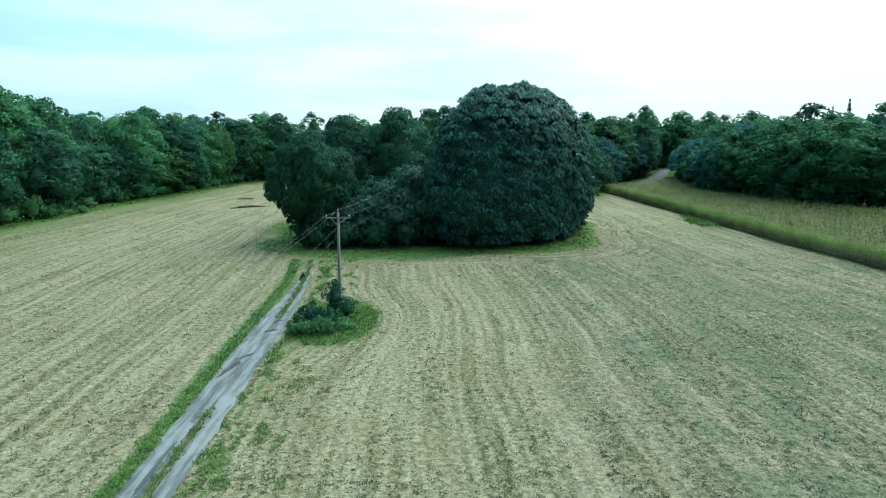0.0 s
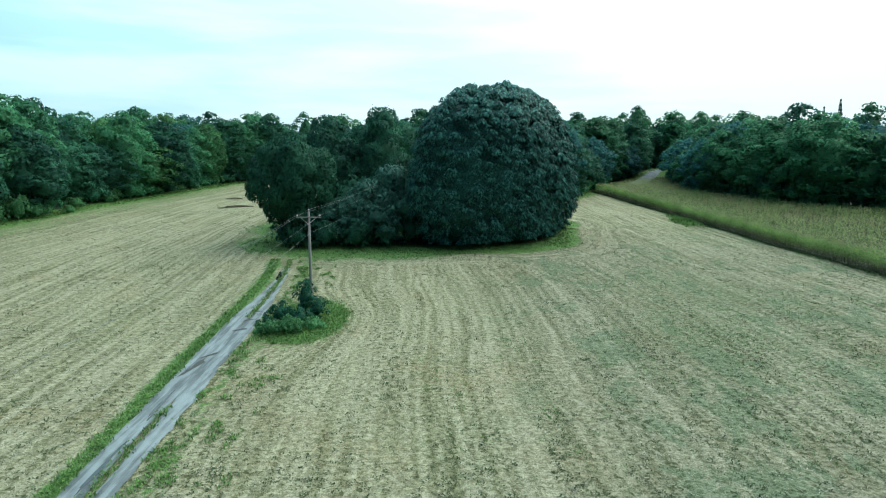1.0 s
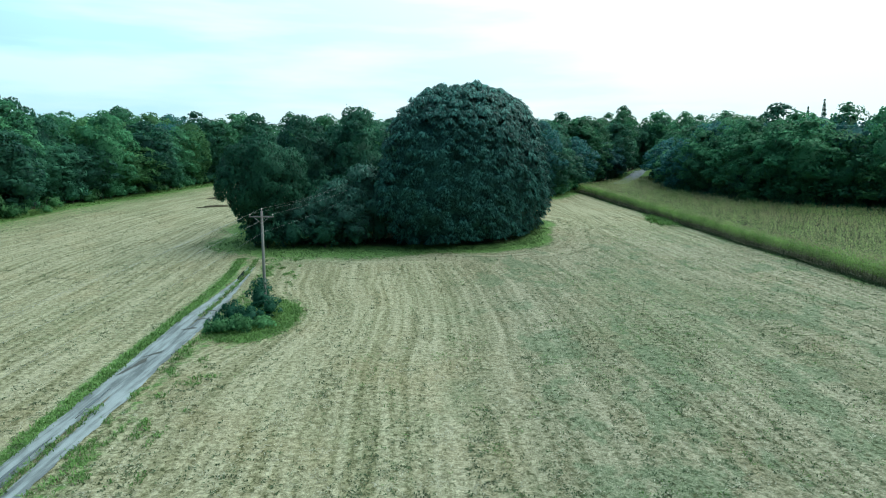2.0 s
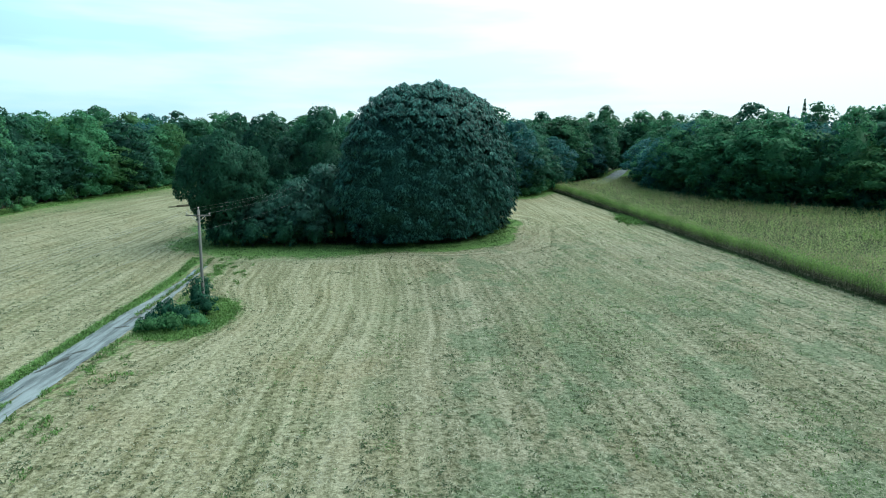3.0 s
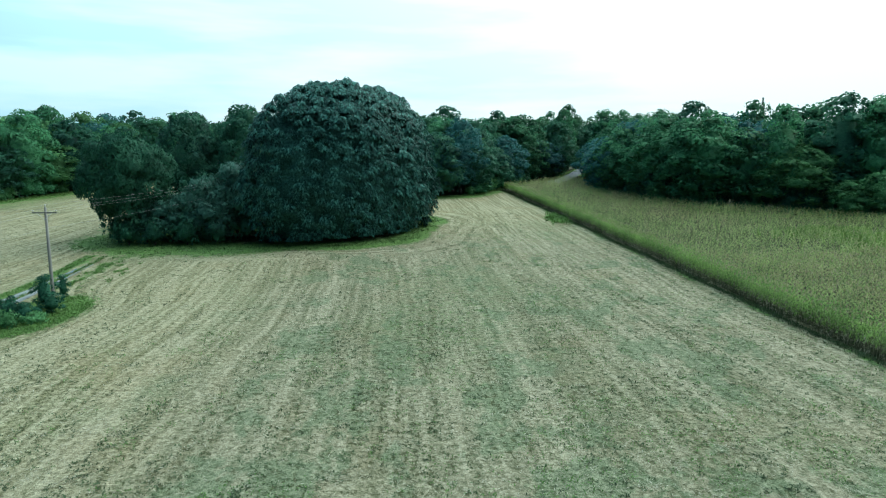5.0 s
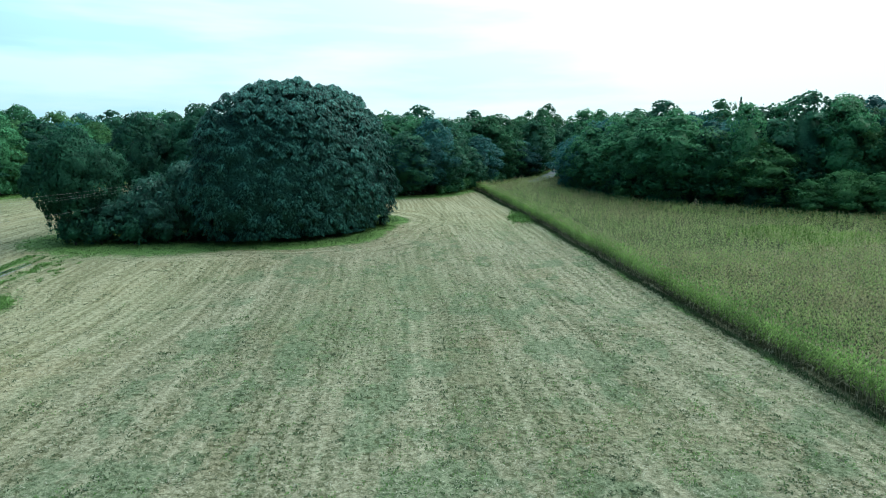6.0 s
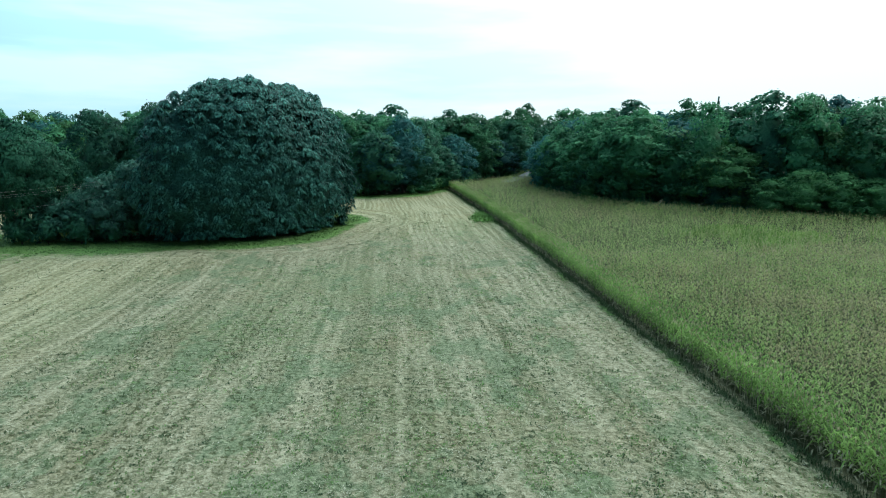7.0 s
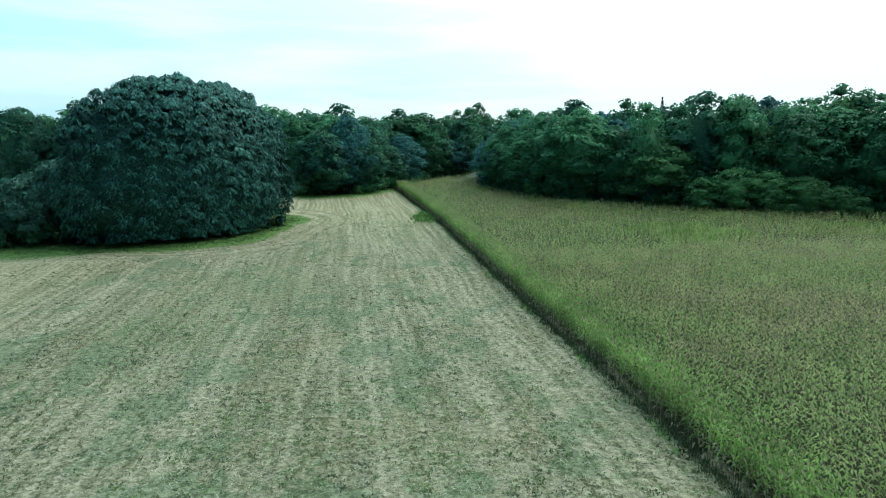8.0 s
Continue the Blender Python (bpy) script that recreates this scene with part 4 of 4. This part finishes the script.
def corn_plants(x, y, r, low, count):
    """Leaf blades and tassels for plants at x, y."""
    n = len(x)
    h = 2.45 + 0.17 * r.normal(size=n) + np.array([0.22 * noise.noise(Vector((a * 0.12, b * 0.12, 0))) for a, b in zip(x, y)])
    z = land(x, y)
    pieces = []
    turn = r.uniform(0, 6.28, n)
    for k in range(count):
        f = low + (0.98 - low) * (k + 0.5) / count
        base = np.stack([x, y, z + h * f], 1)
        L = r.uniform(0.36, 0.74, n) * (1.1 - 0.40 * f)
        pieces.append(corn_leaf(base, turn + k * math.pi + r.normal(size=n) * 0.5, L, r.uniform(0.07, 0.12, n), r.uniform(0.12, 0.40, n), r.uniform(0.3, 0.9, n)))
    tas = []
    for k in range(3):
        yaw = r.uniform(0, 6.28, n)
        base = np.stack([x, y, z + h * 0.97], 1)
        tilt = 0.12 + 0.3 * (k > 0)
        way = unit(np.stack([np.cos(yaw) * tilt, np.sin(yaw) * tilt, np.ones(n)], 1))
        side = np.stack([-np.sin(yaw), np.cos(yaw), np.zeros(n)], 1)
        tas.append(leaves(base, way, side, r.uniform(0.18, 0.36, n), 0.06, 0.0))
    return joined(pieces), joined(tas)


def build_corn():
    r = np.random.default_rng(77)
    field = tagged(new("corn_field"), "dense field of ripening green corn with tan tassels", "corn field", kind="stuff")
    ex, ey = corn_rows(0.2, 3.2, 10, 178, 0.75, 0.22, r)
    (v, t), _none = corn_plants(ex, ey, r, 0.10, 3)
    v[:, 2] = land(v[:, 0], v[:, 1]) + (v[:, 2] - land(v[:, 0], v[:, 1])) * 0.62
    part("dry_leaves", mesh_of("dry_leaves", v, t, M_LEAF["dry"]), field, "dry hanging lower corn leaves", "stuff")
    (v, t), (v2, t2) = corn_plants(ex, ey, r, 0.36, 9)
    part("edge_plants", mesh_of("edge_plants", v, t, M_LEAF["corn_edge"]), field, "outer rows of tall corn", "stuff")
    part("tassels", mesh_of("tassels", v2, t2, M_LEAF["tassel"]), field, "dry tan corn tassels", "stuff")
    pts = [np.stack([ex, ey, land(ex, ey)], 1)]
    k = len(ex)
    hh = np.stack([ex, ey, land(ex, ey) + 2.1], 1)
    s = np.array([0.018, 0, 0])
    v = np.stack([pts[0] - s, pts[0] + s, hh], 1).reshape(-1, 3)
    part("stalks", mesh_of("stalks", v, np.arange(3 * k).reshape(-1, 3), M_LEAF["dry"]), field, "dry corn stalks", "stuff")
    nx, ny = [], []
    for x0, x1, y0, y1, row, step in ((3.2, 60, 10, 80, 0.75, 0.34), (60, 110, 40, 110, 1.0, 0.75), (3.2, 60, 80, 205, 0.85, 0.7)):
        a, b = corn_rows(x0, x1, y0, y1, row, step, r)
        nx.append(a), ny.append(b)
    nx, ny = np.concatenate(nx), np.concatenate(ny)
    lush = np.array([noise.noise(Vector((a * 0.05, b * 0.05, 4))) for a, b in zip(nx, ny)]) * 6 + r.normal(size=len(nx)) * 1.6
    lush = (nx - corn_x(ny)) < 3.6 + lush * 0.6
    (v, t), _none = corn_plants(nx[lush], ny[lush], r, 0.55, 5)
    part("edge_plants", mesh_of("edge_plants", v, t, M_LEAF["corn_edge"]), field, "greener corn towards the edge", "stuff")
    ripe = np.array([noise.noise(Vector((a * 0.035, b * 0.05, 9))) + 0.7 * noise.noise(Vector((a * 0.16, b * 0.16, 2))) for a, b in zip(nx, ny)])
    ripe = ~lush & (ripe + r.normal(size=len(nx)) * 0.34 > 0.32)
    (v, t), _none = corn_plants(nx[~lush & ~ripe], ny[~lush & ~ripe], r, 0.48, 6)
    part("inner_plants", mesh_of("inner_plants", v, t, M_LEAF["corn"]), field, "green tops of the inner corn rows", "stuff")
    (v, t), _none = corn_plants(nx[ripe], ny[ripe], r, 0.48, 6)
    part("ripe_plants", mesh_of("ripe_plants", v, t, M_LEAF["corn_brown"]), field, "drier browning corn plants", "stuff")
    keep = r.random(len(nx)) < np.where(lush, 0.3, np.where(ny < 75, 0.85, 0.35))
    _none, (v2, t2) = corn_plants(nx[keep], ny[keep], r, 0.55, 1)
    part("tassels", mesh_of("tassels", v2, t2, M_LEAF["tassel"]), field, "dry tan corn tassels", "stuff")


build_corn()


# ---- loose hay, stubble tufts and grass ----
def blades(x, y, r, per, spread, length, width, tilt, material, name, label, category):
    """Tufts of blades standing on the ground at x, y."""
    n = len(x)
    X, Y = np.repeat(x, per), np.repeat(y, per)
    k = len(X)
    X, Y = X + r.normal(size=k) * spread, Y + r.normal(size=k) * spread
    yaw = r.uniform(0, 6.28, k)
    lean = r.uniform(*tilt, k)
    way = np.stack([np.cos(yaw) * np.sin(lean), np.sin(yaw) * np.sin(lean), np.cos(lean)], 1)
    side = unit(np.cross(way, np.array([0, 0, 1.0])) + 1e-4)
    base = np.stack([X, Y, land(X, Y) - 0.01], 1)
    L = r.uniform(0.6, 1.3, k) * length
    v, t = leaves(base, way, side, L, width, 0.15)
    v[:, 2] = np.maximum(v[:, 2], land(v[:, 0], v[:, 1]) + 0.004)
    return tagged(new(name, mesh_of(name, v, t, material)), label, category, kind="stuff")


def scatter(r, n, x0, x1, y0, y1):
    """Places over the field, closer together towards the foreground."""
    f = r.uniform(0, 1, n) ** 1.6
    return r.uniform(x0, x1, n), y0 + (y1 - y0) * f


def on_hay(x, y):
    return (x < corn_x(y) - 0.8) & (np.abs(x - lane_x(y)) > 1.8) & (clump_gap(x, y) > 2.5) & (beside(x, y, WOODS_LEFT) > 3)


def build_cover():
    r = np.random.default_rng(303)
    x, y = scatter(r, 26000, -75, 66, 22, 135)
    ok = on_hay(x, y)
    band = np.array([noise.noise(Vector((a * 0.45, b * 0.03, 2))) for a, b in zip(x, y)])
    area = np.array([noise.noise(Vector((a * 0.13, b * 0.10, 6))) for a, b in zip(x, y)])
    ok &= (band + r.uniform(-0.4, 0.4, len(x)) > -0.05) & (area + r.uniform(-0.35, 0.35, len(x)) > -0.28)
    blades(x[ok], y[ok], r, 8, 0.15, 0.18, 0.085, (0.5, 1.45), M_LEAF["tuft"], "stubble_tufts", "dark green stubble tufts left after mowing", "stubble")
    x, y = scatter(r, 9000, -10, 66, 22, 120)
    fresh = np.array([noise.noise(Vector((a * 0.16, b * 0.10, 12))) + 0.5 * noise.noise(Vector((a * 0.6, b * 0.5, 3))) for a, b in zip(x, y)])
    ok = on_hay(x, y) & (fresh + 0.012 * (x - 20) + r.uniform(-0.2, 0.2, len(x)) > 0.15)
    blades(x[ok], y[ok], r, 9, 0.22, 0.16, 0.07, (0.4, 1.4), M_LEAF["grass"], "regrown_grass", "fresh green regrowth in the mown field", "grass")
    x, y = scatter(r, 10000, -75, 66, 22, 100)
    ok = on_hay(x, y)
    blades(x[ok], y[ok], r, 5, 0.22, 0.34, 0.035, (1.0, 1.5), M_LEAF["straw"], "loose_hay", "loose pale hay lying in the swaths", "hay")
    # grass on the verge of the track, round the pole and along the trees and the corn
    x, y = r.uniform(-24, -6, 26000), r.uniform(20, 84, 26000)
    lane = x - lane_x(y)
    ok = ((lane < -1.5) & (lane > -2.6)) | (np.hypot((x + 10.3) / 4.0, (y - 56.5) / 6.6) < 1.0) | ((np.abs(lane) < 0.30) & ((y < 38) | (y > 57)))
    pat = np.array([noise.noise(Vector((a * 0.9, b * 0.3, 7))) + 0.6 * noise.noise(Vector((a * 2.1, b * 0.9, 3))) for a, b in zip(x, y)])
    ok |= (lane > 1.4) & (lane < 6.5) & (pat > 0.10 + 0.07 * np.abs(lane - 1.5)) & (y > 24)
    blades(x[ok], y[ok], r, 5, 0.12, 0.32, 0.07, (0.3, 1.2), M_LEAF["grass"], "verge_grass", "green grass along the farm track", "grass")
    x, y = r.uniform(-36, 38, 34000), r.uniform(78, 140, 34000)
    g = clump_gap(x, y)
    ok = (g > -4.0) & (g < np.interp(x, [-10, 6, 20], [9.5, 5.5, 2.8]) * r.uniform(0, 1, len(g)) ** 1.6)
    blades(x[ok], y[ok], r, 4, 0.25, 0.30, 0.08, (0.3, 1.2), M_LEAF["meadow"], "apron_grass", "uncut green grass round the group of trees", "grass")
    y = r.uniform(20, 178, 4500)
    x = corn_x(y) - np.abs(r.normal(size=4500)) * 0.4
    blades(x, y, r, 4, 0.12, 0.34, 0.06, (0.1, 0.9), M_LEAF["tuft"], "corn_verge_grass", "weedy grass along the foot of the corn", "grass")
    p = np.concatenate([along(WOODS_LEFT[:8], 0.035, -2.6) + r.normal(size=(len(along(WOODS_LEFT[:8], 0.035)), 2)) * 1.7, along(WOODS_LEFT[7:], 0.08, -1.2), along(WOODS_RIGHT, 0.08, -1.2)])
    p = p + r.normal(size=p.shape) * 1.0
    blades(p[:, 0], p[:, 1], r, 3, 0.3, 0.40, 0.14, (0.5, 1.4), M_LEAF["grass"], "wood_verge_grass", "tall grass along the edge of the woods", "grass")


build_cover()
_r = np.random.default_rng(8)
blades(53.3 + _r.normal(size=420) * 0.9, 125.5 + _r.normal(size=420) * 2.6, _r, 7, 0.2, 0.75, 0.2, (0.4, 1.3), M_LEAF["grass"], "weed_patch", "patch of tall green weeds before the corn", "weeds")
for _x, _y, _w, _n in ((92.0, 98.0, 3.0, 260), (97.0, 91.5, 3.5, 220), (122.0, 96.0, 3.0, 260), (91.5, 85.0, 1.6, 110)):
    blades(_x + _r.normal(size=_n) * _w, _y + _r.normal(size=_n) * 0.7, _r, 7, 0.22, 2.1, 0.22, (0.05, 0.45), M_LEAF["corn_edge"], "weed_patch", "tall dark green weeds growing up through corn", "weeds")
put_tree(SHRUB[1], -80.5, 124.0, 200, 0.8, 0.8)
put_tree(SHRUB[1], -79.0, 132.0, 20, 0.6, 0.55)
put_tree(SHRUB[1], -82.5, 121.0, 70, 1.1, 1.5)
put_tree(SHRUB[1], -84.0, 115.5, 150, 1.2, 1.1)


# ---- heaps of old hay in the far field ----
def hay_heap(x, y, length, width, height, turn, seed):
    v, t = blob((0, 0, 0), (length * 0.5, width * 0.5, height), seed, 3, 0.35)
    v[:, 2] = np.maximum(v[:, 2], -0.02)
    heap = tagged(new("hay_heap", mesh_of("hay_heap", v, t, M_HAY)), "long low heap of dark rotting hay", "hay heap", "heaps in the far field")
    heap.matrix_basis = pose(x, y, float(land(x, y)), 0, 0, turn)


hay_heap(-45.0, 141.8, 5.5, 1.3, 0.42, 22, 3)
hay_heap(-48.3, 140.3, 2.2, 0.8, 0.22, 5, 8)
hay_heap(-51.8, 158.5, 4.2, 1.2, 0.35, 12, 5)
